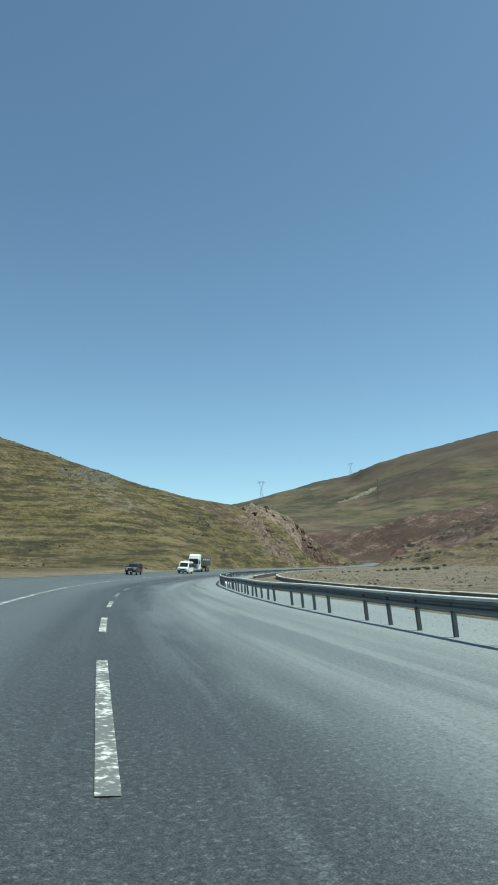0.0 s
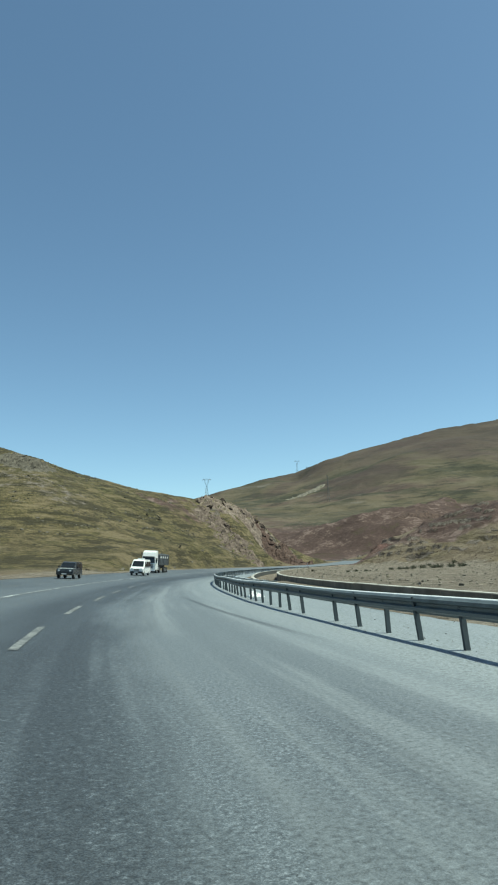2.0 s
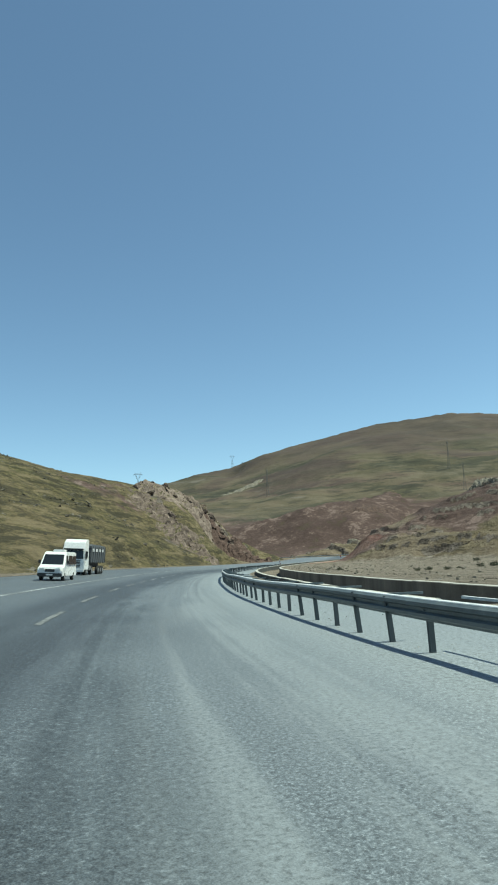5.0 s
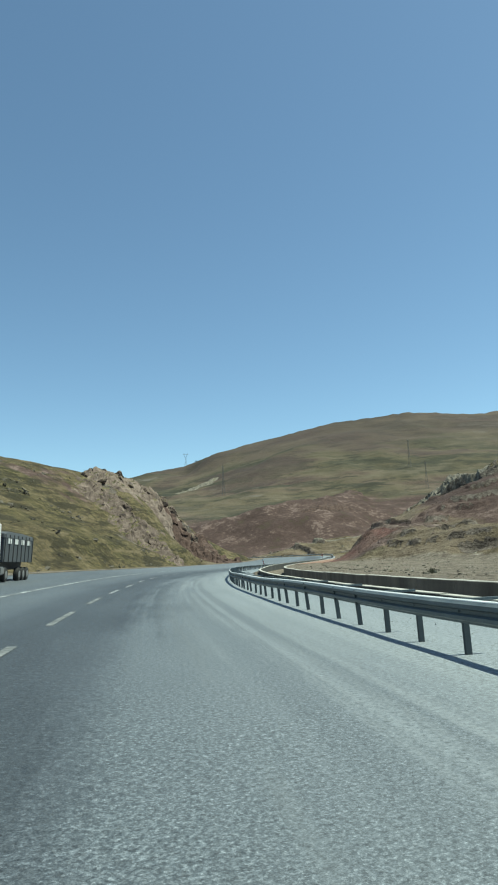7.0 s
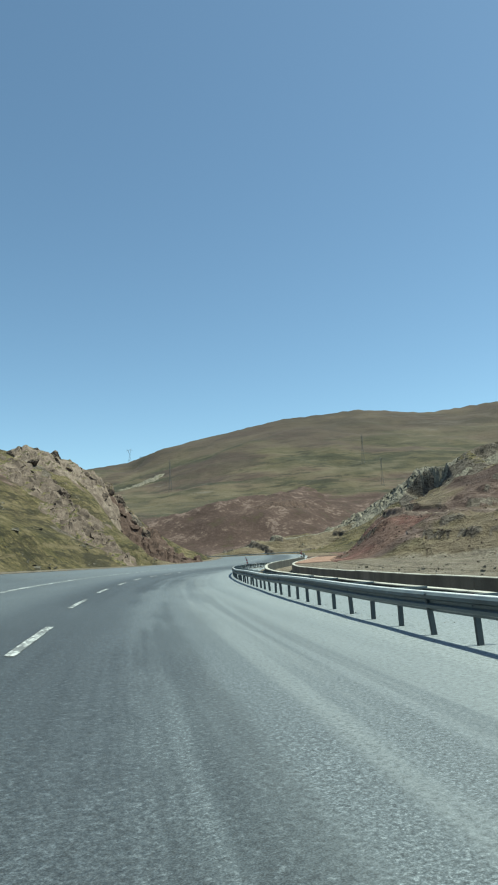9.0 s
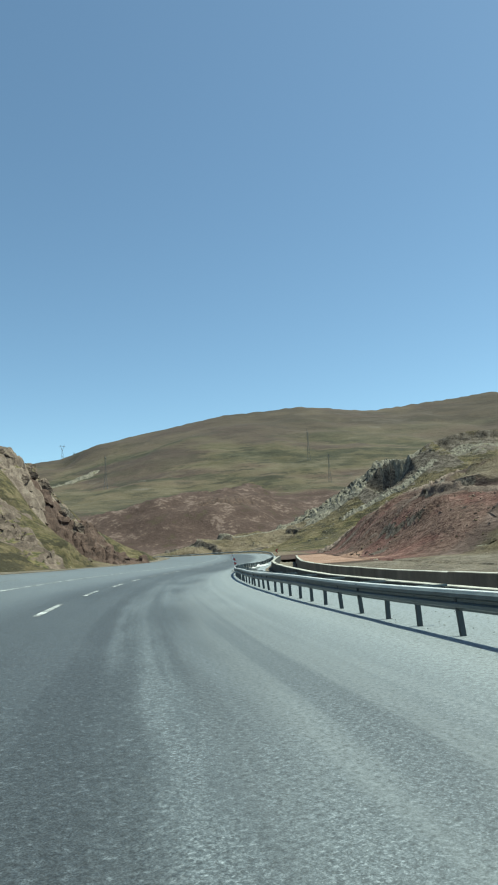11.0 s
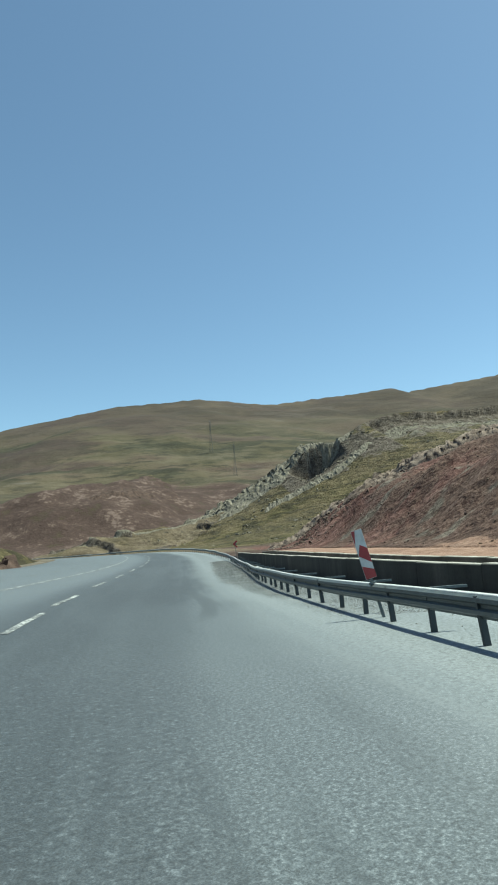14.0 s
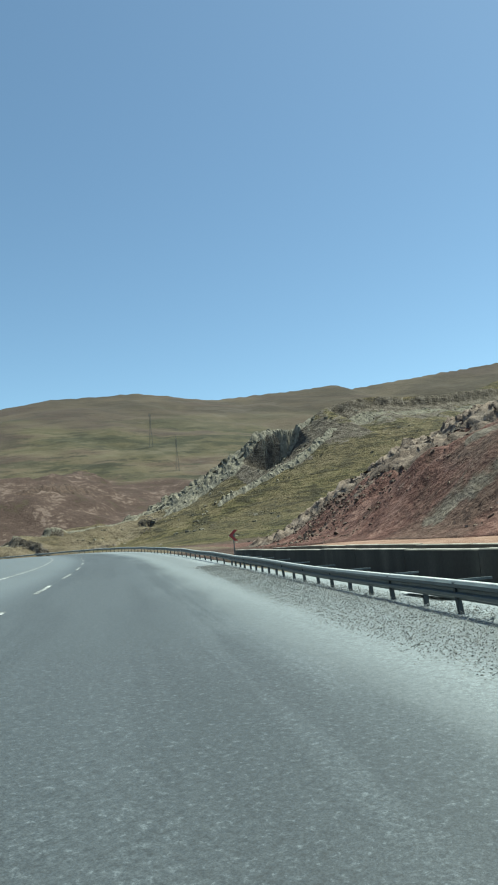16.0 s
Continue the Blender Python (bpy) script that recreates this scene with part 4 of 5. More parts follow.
# ---------------------------------------------------------------- verges: strips of ground that meet road and walls
def verge(name, s0, s1, us, height, masks, label, step=1.5):
    s = np.arange(s0, s1 + step, step)
    rows = []
    for u in us:
        uu = np.full_like(s, u)
        p = on_road(s, uu - widening(s) * (u < -12))
        p[:, 2] = height(s, uu, p)
        rows.append(p)
    n = len(s)
    faces = [(a * n + i, (a + 1) * n + i, (a + 1) * n + i + 1, a * n + i + 1) for a in range(len(us) - 1) for i in range(n - 1)]
    ob = add_mesh(name, np.concatenate(rows), faces, TERRAIN, smooth=True)
    for key in ("rock", "red", "soil", "gravel"):
        at = ob.data.attributes.new(key, "FLOAT", "POINT")
        val = np.concatenate([masks[key](s, u) if key in masks else 0 * s for u in us])
        at.data.foreach_set("value", val.astype(np.float32))
    return tagged(ob, label, "verge", kind="structure")


def rough_at(p, size, seed):
    return fbm(p[:, 0], p[:, 1], size, 3, seed)


redness = lambda s, u: smooth01((s - 210) / 35) * smooth01((370 - s) / 40)
verge("verge_left", -140, 630, [-12.9, -13.6, -14.6, -16.0, -17.5], lambda s, u, p: p[:, 2] + (0.02 + 0.05 * rough_at(p, 3, 71)) * (u < -13) + 0.12 * (u < -15.5),
      {"soil": lambda s, u: 0 * s + 1, "gravel": lambda s, u: 0 * s + (0.95 if u > -15.2 else 0.6)}, "pale dusty gravel shoulder at the foot of the hill")
verge("verge_gravel", -140, 310, [9.6, 10.2, 11.0, 12.2, WALL_FAR_U + 0.05], lambda s, u, p: np.where((s > 97) & (u > 10.25), p[:, 2] - 0.5, p[:, 2] - 0.03 + 0.03 * rough_at(p, 2, 72)),
      {"soil": lambda s, u: 0 * s + 1, "gravel": lambda s, u: 0 * s + 1}, "loose pale gravel strip between guardrail and channel")
verge("verge_flat", -140, 310, [WALL_FAR_U + 0.3, 14.5, 16, 18, 20.5], lambda s, u, p: flat_height(s, u) + 0.1 * rough_at(p, 6, 61) * smooth01((u - 15) / 6) - 0.3 * (u > 20),
      {"soil": lambda s, u: 0 * s + 1, "red": redness, "gravel": lambda s, u: 1 - redness(s, u)}, "stony flat of pale gravel and reddish earth")
verge("verge_bend", 308, 630, [9.8, 12.0, 15.0, 18.0, 21.0], lambda s, u, p: p[:, 2] + 0.15 * (u > 14) + 0.1 * rough_at(p, 6, 73) * (u > 11) - 0.5 * (u > 20),
      {"soil": lambda s, u: 0 * s + 1, "red": lambda s, u: 0.7 * redness(s, u)}, "bare tan earth shoulder on the outside of the bend")


# ---------------------------------------------------------------- rock outcrops
def height_at(x, y):
    return land(np.atleast_1d(np.asarray(x, float)), np.atleast_1d(np.asarray(y, float)))[0]


CUBE_V = np.array([(x, y, z) for x in (-1, 1) for y in (-1, 1) for z in (-1, 1)], float)
CUBE_F = np.array([(0, 1, 3, 2), (4, 6, 7, 5), (0, 4, 5, 1), (2, 3, 7, 6), (0, 2, 6, 4), (1, 5, 7, 3)])


def raw_mesh(name, verts, faces, material, smooth=False):
    k = faces.shape[1]
    me = bpy.data.meshes.new(name)
    me.vertices.add(len(verts))
    me.vertices.foreach_set("co", np.ascontiguousarray(verts, dtype=np.float32).ravel())
    me.loops.add(faces.size)
    me.loops.foreach_set("vertex_index", np.ascontiguousarray(faces, dtype=np.int32).ravel())
    me.polygons.add(len(faces))
    me.polygons.foreach_set("loop_start", np.arange(0, faces.size, k, dtype=np.int32))
    me.polygons.foreach_set("use_smooth", np.full(len(faces), smooth))
    me.update()
    me.materials.append(material)
    return me


def blocks(name, places, sizes, material, label, seed, tilt=(25, 10), flat=0.6, sink=0.45, category="rocks"):
    """Fallen angular stones, each an uneven six-sided lump, joined in one mesh."""
    rng = np.random.RandomState(seed)
    n = len(sizes)
    v = CUBE_V[None] * (1 + 0.9 * (rng.rand(n, 8, 3) - 0.5))
    v = v * np.stack([0.6 + 0.8 * rng.rand(n), 0.6 + 0.5 * rng.rand(n), flat * (0.5 + 0.8 * rng.rand(n))], -1)[:, None] * sizes[:, None, None] * 0.45
    a, b, c = np.radians(tilt[0] + rng.randn(n) * 20), np.radians(tilt[1] + rng.randn(n) * 20), rng.rand(n) * 6.28
    for i, j, ang in ((1, 2, a), (2, 0, b), (0, 1, c)):
        co, si = np.cos(ang)[:, None], np.sin(ang)[:, None]
        v[:, :, i], v[:, :, j] = v[:, :, i] * co - v[:, :, j] * si, v[:, :, i] * si + v[:, :, j] * co
    v += places[:, None]
    v[:, :, 2] += (0.5 - sink) * sizes[:, None] * 0.5
    faces = (CUBE_F[None] + (np.arange(n) * 8)[:, None, None]).reshape(-1, 4)
    return tagged(new(name, raw_mesh(name, v.reshape(-1, 3), faces, material)), label, category, kind="stuff")


def cells(x, y, size, seed, stretch=1.0, turn=0.0):
    """Worley cells: the random value of the cell that a place is in, and how far the nearest crack is (0 to 1)."""
    c, sn = math.cos(turn), math.sin(turn)
    px, py = (x * c + y * sn) / size, (y * c - x * sn) / size * stretch
    ix, iy = np.floor(px).astype(int), np.floor(py).astype(int)
    tab = np.random.RandomState(seed).rand(3, 64, 64)
    d1, d2, val = np.full_like(px, 9.0), np.full_like(px, 9.0), np.zeros_like(px)
    for ox in (-1, 0, 1):
        for oy in (-1, 0, 1):
            jx, jy = ix + ox, iy + oy
            rx, ry, rv = (t[jx % 64, jy % 64] for t in tab)
            d = np.hypot(jx + rx - px, jy + ry - py)
            first = d < d1
            d2 = np.where(first, d1, np.minimum(d2, d))
            val = np.where(first, rv, val)
            d1 = np.where(first, d, d1)
    return val, np.clip(d2 - d1, 0, 1)


def crag(rows, step, before, behind, lift, size, material, label, seed, patch=12.0, keep=-0.15, turn=0.6, bare=None, smooth=False):
    """A fractured outcrop: a fine sheet over the slope, broken into blocks of several sizes that stand out of it and lean over."""
    k = np.array([r[:2] for r in rows], float)
    pad = max(before, behind) + 2
    xs, ys = np.arange(k[:, 0].min() - pad, k[:, 0].max() + pad, step), np.arange(k[:, 1].min() - pad, k[:, 1].max() + pad, step)
    gx, gy = np.meshgrid(xs, ys)
    x, y = gx.ravel(), gy.ravel()
    d, right = crest_line(x, y, rows)
    mask = np.where(right, 1 - d / before, 1 - d / behind)
    mask = mask + 0.75 * (fbm(x, y, patch, 4, seed) - keep)
    mask = np.clip(mask * 1.6, 0, 1)
    if bare:
        mask *= smooth01((np.hypot(x - bare[0], y - bare[1]) - bare[2]) / 4)
    s, u = road_coords(x, y)
    mask *= np.where(u < 0, smooth01((-16.0 - u) / 2), smooth01((u - 19.0) / 2))
    a, ca = cells(x, y, size, seed, 1.6, turn)
    b, cb = cells(x, y, size * 0.4, seed + 1, 1.3, turn + 0.3)
    c, cc = cells(x, y, max(size * 0.18, 2.6 * step), seed + 2, 1.2, turn)
    swell = np.clip(0.5 + 0.9 * fbm(x, y, size * 1.3, 5, seed + 3), 0, 1.2)
    relief = 0.45 * swell + 0.28 * a * smooth01(ca * 2.6) + 0.19 * b * smooth01(cb * 2.6) + 0.08 * c * smooth01(cc * 3)
    z = height_at(x, y)
    ground = z.copy()
    z = z - 0.35 + mask * (0.35 + lift * relief)
    lean = lift * 0.4 * mask
    x2, y2 = x + lean * (b - 0.5), y + lean * (a - 0.5)
    nx = len(xs)
    i, j = np.meshgrid(np.arange(nx - 1), np.arange(len(ys) - 1))
    q = (j * nx + i).ravel()
    faces = np.stack([q, q + 1, q + 1 + nx, q + nx], 1)
    faces = faces[(mask[faces] > 0.02).any(1)]
    used, inv = np.unique(faces, return_inverse=True)
    verts = np.stack([x2, y2, z], 1)[used]
    me = raw_mesh("rock_outcrop", verts, inv.reshape(faces.shape), material, smooth)
    return tagged(new("rock_outcrop", me), label, "rocks")


def along_crest(rows, n, seed, spread, bias=0.0):
    """Random places beside a crest line, denser near it. Bias pushes to the right-hand side."""
    rng = np.random.RandomState(seed)
    k = np.array([r[:2] for r in rows], float)
    seg = np.r_[0, np.cumsum(np.linalg.norm(np.diff(k, axis=0), axis=1))]
    q = rng.rand(n) * seg[-1]
    x, y = np.interp(q, seg, k[:, 0]), np.interp(q, seg, k[:, 1])
    tx, ty = np.gradient(np.interp(np.arange(0, seg[-1], 1.0), seg, k[:, 0])), np.gradient(np.interp(np.arange(0, seg[-1], 1.0), seg, k[:, 1]))
    i = np.clip(q.astype(int), 0, len(tx) - 1)
    nx, ny = ty[i], -tx[i]
    length = np.hypot(nx, ny) + 1e-9
    off = rng.randn(n) * spread + bias * rng.rand(n)
    return x + nx / length * off, y + ny / length * off, off


def place_blocks(name, rows, n, seed, spread, bias, lo, hi, material, label, keep=0.0, patch=9.0, **more):
    x, y, off = along_crest(rows, n, seed, spread, bias)
    ok = fbm(x, y, patch, 3, seed + 5) > keep
    x, y = x[ok], y[ok]
    rng = np.random.RandomState(seed + 1)
    size = lo + (hi - lo) * rng.rand(len(x)) ** 2.6
    s, u = road_coords(x, y)
    ok = (u < -17.0) | (u > 19.0)
    x, y, size = x[ok], y[ok], size[ok]
    return blocks(name, np.stack([x, y, height_at(x, y)], -1), size, material, label, seed, **more)


crag(ROCK_BANDS[0], 0.42, 11, 6, 4.6, 5.2, ROCK_PINK, "jagged pink-grey rock ribs along the falling crest of the hill", 11, 7.5, 0.36)
crag(ROCK_BANDS[1], 0.42, 11, 9, 3.4, 3.6, ROCK_PINK, "pale pink broken rock band running down the hillside", 12, 6.5, 0.36)
crag(ROCK_BANDS[2], 0.42, 8, 8, 3.6, 3.6, ROCK_RED, "dark fractured rock nose at the foot of the hill", 13, 6.0, 0.2)
crag([(8, 267), (12, 263), (16, 258)], 0.5, 8, 6, 3.6, 3.4, ROCK_GREY, "dark weathered rock knob on the grassy crest", 14, 7.0, -0.1)
crag(HILL_CRAG[2:5], 0.7, 20, 5, 4.6, 5.5, ROCK_TAN, "broken tan-grey rock crag above the grassy slope", 15, 14.0, 0.1, bare=(309, 364, 14))
crag(HILL_CRAG[4:8], 0.6, 5, 6, 1.6, 2.2, ROCK_TAN, "rocky rim round an old quarry hollow", 26, 7.0, 0.0, bare=(309, 364, 12))
crag([(286, 372), (296, 361), (308, 350), (318, 346)], 0.6, 3, 3, 2.0, 2.0, ROCK_TAN, "rubble lip in front of an old quarry hollow", 27, 5.0, 0.05)
crag([(338, 346), (352, 335), (378, 321), (408, 299)], 0.7, 16, 3, 1.8, 2.6, ROCK_TAN, "crumbling tan cliff band under a flat grassy top", 16, 11.0, 0.35)
crag(HILL_SPUR[:7], 0.26, 7.5, 3.5, 1.5, 0.85, ROCK_SPUR, "crumbled pinkish-tan rock rib along the crest of the red spur", 17, 5.0, 0.1, smooth=True)
crag([(168, 264), (163, 251), (161, 240), (168, 230)], 0.3, 4.5, 4.5, 1.1, 0.9, ROCK_SPUR, "band of pinkish rock across the spur's face", 18, 5.0, 0.15, smooth=True)
crag(HILL_BENCH[:4], 0.25, 1.8, 0.7, 0.4, 0.55, ROCK_SPUR, "crumbling red earth and stone rim of a cut bank", 19, 5.0, 0.15, smooth=True)
crag([(372, 540), (350, 530), (330, 536)], 1.4, 12, 9, 2.4, 5.0, ROCK_RED, "dark rubble patch breaking through the red hill", 20, 18.0, 0.3)
crag([(250, 446.5), (262, 435), (276, 427), (292, 418)], 0.5, 1.6, 1.2, 0.9, 3.0, ROCK_TAN, "eroded tan ledge with a dark undercut along a bank", 21, 9.0, 0.25, smooth=True)
crag([(400, 900), (425, 892), (440, 900)], 3.0, 14, 9, 4.0, 11.0, ROCK_TAN, "pale rock scar high on the far hillside", 22, 14.0, 0.2)


def boulder(x, y, size, seed, material, label):
    """A weathered block: a rounded lump planed off on a few sides and cracked."""
    rng = random.Random(seed)
    bm = bmesh.new()
    bmesh.ops.create_icosphere(bm, subdivisions=4, radius=1.0)
    planes = [(Vector((rng.gauss(0, 1), rng.gauss(0, 1), rng.gauss(0, 0.7))).normalized(), rng.uniform(0.45, 0.85)) for _ in range(11)]
    for v in bm.verts:
        for n, d in planes:
            over = v.co.dot(n) - d
            if over > 0:
                v.co -= n * over * 0.92
        q = v.co * 2.1 + Vector((seed, 0, 0))
        crack = abs(noise.noise(q * 0.9))
        v.co *= 1 + 0.16 * noise.noise(q) + 0.07 * noise.noise(q * 3.1) - 0.16 * max(0.0, 0.12 - crack) / 0.12
        v.co.z *= 0.8
    me = bpy.data.meshes.new("boulder")
    bm.to_mesh(me)
    bm.free()
    me.materials.append(material)
    ob = tagged(new("boulder", me), label, "rock")
    ob.matrix_basis = pose(x, y, float(height_at(x, y)[0]) + 0.25 * size, rng.uniform(-15, 15), rng.uniform(-15, 15), rng.uniform(0, 360)) @ Matrix.Diagonal((size, size * rng.uniform(0.8, 1.1), size * rng.uniform(0.8, 1.1), 1))
    return ob


for k, (x, y, size) in enumerate([(92, 297.5, 2.6), (94.5, 294, 1.8), (100, 295.5, 3.0), (103, 294, 2.2), (106.5, 299, 2.4), (110, 300, 2.6), (112.5, 297, 1.7), (84, 288, 1.6), (86, 276, 1.9), (87.5, 262, 1.5), (114.5, 295, 1.8), (118, 292, 1.9), (120.5, 290.5, 1.5), (80, 291.5, 1.4)]):
    boulder(x, y, size, 60 + k, ROCK_PINK, "big weathered pink-grey boulder standing out of the rocky crest")
place_blocks("fallen_rocks", HILL_SPUR[:6], 5000, 31, 5.0, 12.0, 0.06, 0.42, ROCK_SPUR, "loose stones scattered down the red spur", -0.1, 8)
def face_stones(n, x0, x1, y0, y1, seed, hi, kinds, material, label):
    """Rubble lying loose over an earth face."""
    rng = np.random.RandomState(seed)
    x, y = x0 + (x1 - x0) * rng.rand(n), y0 + (y1 - y0) * rng.rand(n)
    z, _, red, _, _, _, which = land(x, y)
    s, u = road_coords(x, y)
    ok = np.isin(which, kinds) & (red > 0.5) & (u > 19.5) & (fbm(x, y, 7, 4, seed) > -0.02)
    x, y, z = x[ok], y[ok], z[ok]
    blocks("fallen_rocks", np.stack([x, y, z], -1), 0.05 + hi * rng.rand(len(x)) ** 4, material, label, seed, (10, 5), 0.7, 0.5)


face_stones(15000, 105, 200, 195, 285, 37, 0.2, (5, 6, 7), ROCK_SPUR, "reddish rubble lying over the bare earth face")
place_blocks("fallen_rocks", HILL_NEAR[8:], 420, 32, 8.0, 9.0, 0.25, 1.3, ROCK_PINK, "fallen stones below the rocky crest", 0.0, 10)
place_blocks("fallen_rocks", HILL_CRAG[3:9], 420, 33, 10.0, 40.0, 0.3, 1.5, ROCK_TAN, "boulders strewn over the grassy slope", 0.1, 22)
place_blocks("fallen_rocks", HILL_BENCH[:6], 1500, 34, 5.0, 9.0, 0.05, 0.3, ROCK_PINK, "stones lying below the red cut bank", 0.0, 10)


def ledge_stones(n, x0, x1, y0, y1, seed, keep, lo, hi, material, label):
    """Thin slabs that crop out of the turf in broken lines."""
    rng = np.random.RandomState(seed)
    x, y = x0 + (x1 - x0) * rng.rand(n), y0 + (y1 - y0) * rng.rand(n)
    z = height_at(x, y)
    ok = (fbm(x * 0.35, z * 2.2 + y * 0.1, 5.0, 3, seed) > keep) & (z > 1.2) & (fbm(x, y, 30, 3, seed + 1) > -0.05)
    x, y, z = x[ok], y[ok], z[ok]
    blocks("ledge_stones", np.stack([x, y, z], -1), lo + (hi - lo) * rng.rand(len(x)) ** 2.5, material, label, seed, (8, 4), 0.45, 0.55)


ledge_stones(14000, -70, 96, 150, 300, 35, 0.12, 0.2, 0.95, ROCK_GREY, "weathered stone ledges cropping out of the grassy hill")
ledge_stones(5000, 200, 420, 270, 430, 36, 0.15, 0.3, 1.4, ROCK_TAN, "tan stones cropping out of the upper slope")


# ---------------------------------------------------------------- coarse gravel heaped along the shoulder
def shoulder_gravel():
    rng = np.random.RandomState(41)
    n = 110000
    s = 242 + 62 * rng.rand(n)
    inner = np.interp(s, [240, 262, 275, 300], [6.7, 5.7, 6.0, 7.0])
    u = inner + (8.6 - inner) * rng.rand(n) ** 0.9 + 0.16 * rng.randn(n)
    p = on_road(s, np.minimum(u, 10.1))
    p[:, 2] += 0.004 + 0.07 * np.clip((u - inner) / 1.4, 0, 1) * smooth01((s - 250) / 12) * rng.rand(n)
    blocks("crushed_stone", p, 0.008 + 0.014 * rng.rand(n) ** 3, CHIPS, "coarse crushed stone heaped along the road shoulder", 42, (0, 0), 0.55, 0.7, "gravel")
    n = 5000
    s = -5 + 250 * rng.rand(n)
    u = rail_u(s) - 0.3 + 3.2 * rng.rand(n)
    p = on_road(s, np.minimum(u, 10.1))
    blocks("crushed_stone", p, 0.010 + 0.022 * rng.rand(n) ** 4, CHIPS, "loose pebbles on the dusty strip under the guardrail", 43, (0, 0), 0.8, 0.4, "gravel")
    n = 2600
    s = 5 + 190 * rng.rand(n)
    u = 15 + 45 * rng.rand(n) ** 1.2
    p = on_road(s, u)
    p[:, 2] = np.where(u < 19.5, flat_height(s, u), height_at(p[:, 0], p[:, 1]))
    blocks("fallen_rocks", p, 0.05 + 0.2 * rng.rand(n) ** 4, ROCK_TAN, "pale stones scattered over the gravel flat", 44, (0, 0), 0.8, 0.4)


shoulder_gravel()


# ---------------------------------------------------------------- materials of the small things
RED_FILM = plain("red_reflective_film", (0.30, 0.03, 0.035), 0.4)
WHITE_FILM = plain("white_reflective_film", (0.55, 0.55, 0.54), 0.4)
WHITE_PAINT = plain("white_car_paint", (0.62, 0.62, 0.61), 0.3, spread=0.04)
DARK_PAINT = plain("dark_car_paint", (0.025, 0.028, 0.032), 0.3, spread=0.05)
GLASS_DARK = plain("tinted_glass", (0.012, 0.014, 0.016), 0.08, spread=0.05)
RUBBER = plain("tyre_rubber", (0.015, 0.015, 0.015), 0.85)
RIM = plain("wheel_rim", (0.28, 0.28, 0.28), 0.4, 0.6)
TRIM_BLACK = plain("black_plastic", (0.02, 0.02, 0.021), 0.6)
LAMP_GLASS = plain("headlamp_glass", (0.55, 0.56, 0.56), 0.12)
TARP = plain("grey_tarpaulin", (0.055, 0.06, 0.066), 0.7)
TRAILER_STEEL = plain("trailer_steel", (0.05, 0.052, 0.055), 0.6, 0.3)
PYLON_STEEL = plain("pylon_steel", (0.10, 0.10, 0.098), 0.6, 0.3)
PLASTIC = plain("white_plastic_sheet", (0.55, 0.56, 0.56), 0.45)
LEAF = plain("dusty_shrub_leaf", (0.028, 0.034, 0.014), 0.8, spread=0.3, scale=3)
TWIG = plain("shrub_twig", (0.06, 0.045, 0.03), 0.9)


# ---------------------------------------------------------------- mesh makers
def box_bm(x0, x1, y0, y1, z0, z1, bevel=0.0, bm=None):
    own = bm is None
    bm = bm or bmesh.new()
    v = [bm.verts.new((x, y, z)) for x in (x0, x1) for y in (y0, y1) for z in (z0, z1)]
    for f in CUBE_F:
        bm.faces.new([v[i] for i in f])
    if own:
        bmesh.ops.recalc_face_normals(bm, faces=bm.faces[:])
        if bevel:
            bmesh.ops.bevel(bm, geom=bm.edges[:], offset=bevel, segments=2, affect="EDGES")
    return bm


def profile_bm(points, half, roof_half, z_waist, z_roof, bevel=0.05):
    """A vehicle body: a side outline swept across the width, drawn in towards the roof."""
    bm = bmesh.new()

    def w(z):
        t = min(1, max(0, (z - z_waist) / (z_roof - z_waist)))
        return half + (roof_half - half) * t

    left, right = [bm.verts.new((-w(z), y, z)) for y, z in points], [bm.verts.new((w(z), y, z)) for y, z in points]
    n = len(points)
    bm.faces.new(left)
    bm.faces.new(list(reversed(right)))
    for i in range(n):
        bm.faces.new((left[i], left[(i + 1) % n], right[(i + 1) % n], right[i]))
    bmesh.ops.recalc_face_normals(bm, faces=bm.faces[:])
    bmesh.ops.bevel(bm, geom=bm.edges[:], offset=bevel, segments=2, affect="EDGES")
    return bm


def panel_bm(corners, depth=0.012):
    """A pane on four or more corners, with a little thickness."""
    bm = bmesh.new()
    c = [Vector(p) for p in corners]
    n = (c[1] - c[0]).cross(c[2] - c[0]).normalized() * depth
    a, b = [bm.verts.new(p) for p in c], [bm.verts.new(p + n) for p in c]
    k = len(c)
    bm.faces.new(list(reversed(a)))
    bm.faces.new(b)
    for i in range(k):
        bm.faces.new((a[i], a[(i + 1) % k], b[(i + 1) % k], b[i]))
    bmesh.ops.recalc_face_normals(bm, faces=bm.faces[:])
    return bm


def wheel(parent, x, y, r, width):
    bm = bmesh.new()
    bmesh.ops.create_cone(bm, cap_ends=True, segments=20, radius1=r, radius2=r, depth=width)
    bmesh.ops.bevel(bm, geom=[e for e in bm.edges if len(e.link_faces) == 2 and max(len(f.verts) for f in e.link_faces) > 4], offset=r * 0.12, segments=2, affect="EDGES")
    tyre = part("wheel", bm, RUBBER, parent)
    tyre.matrix_basis = pose(x, y, r, 0, 90, 0)
    bm = bmesh.new()
    bmesh.ops.create_cone(bm, cap_ends=True, segments=16, radius1=r * 0.6, radius2=r * 0.5, depth=width + 0.03)
    part("rim", bm, RIM, tyre)
    return tyre


def on_lane(ob, s, u, facing_us=True):
    p = on_road(np.array([float(s)]), np.array([float(u)]), 0.01)[0]
    h = math.degrees(math.atan2(np.interp(s, AS, TAN[:, 0]), np.interp(s, AS, TAN[:, 1])))
    ob.matrix_basis = pose(*p, 0, 4.0, -h)
    return ob


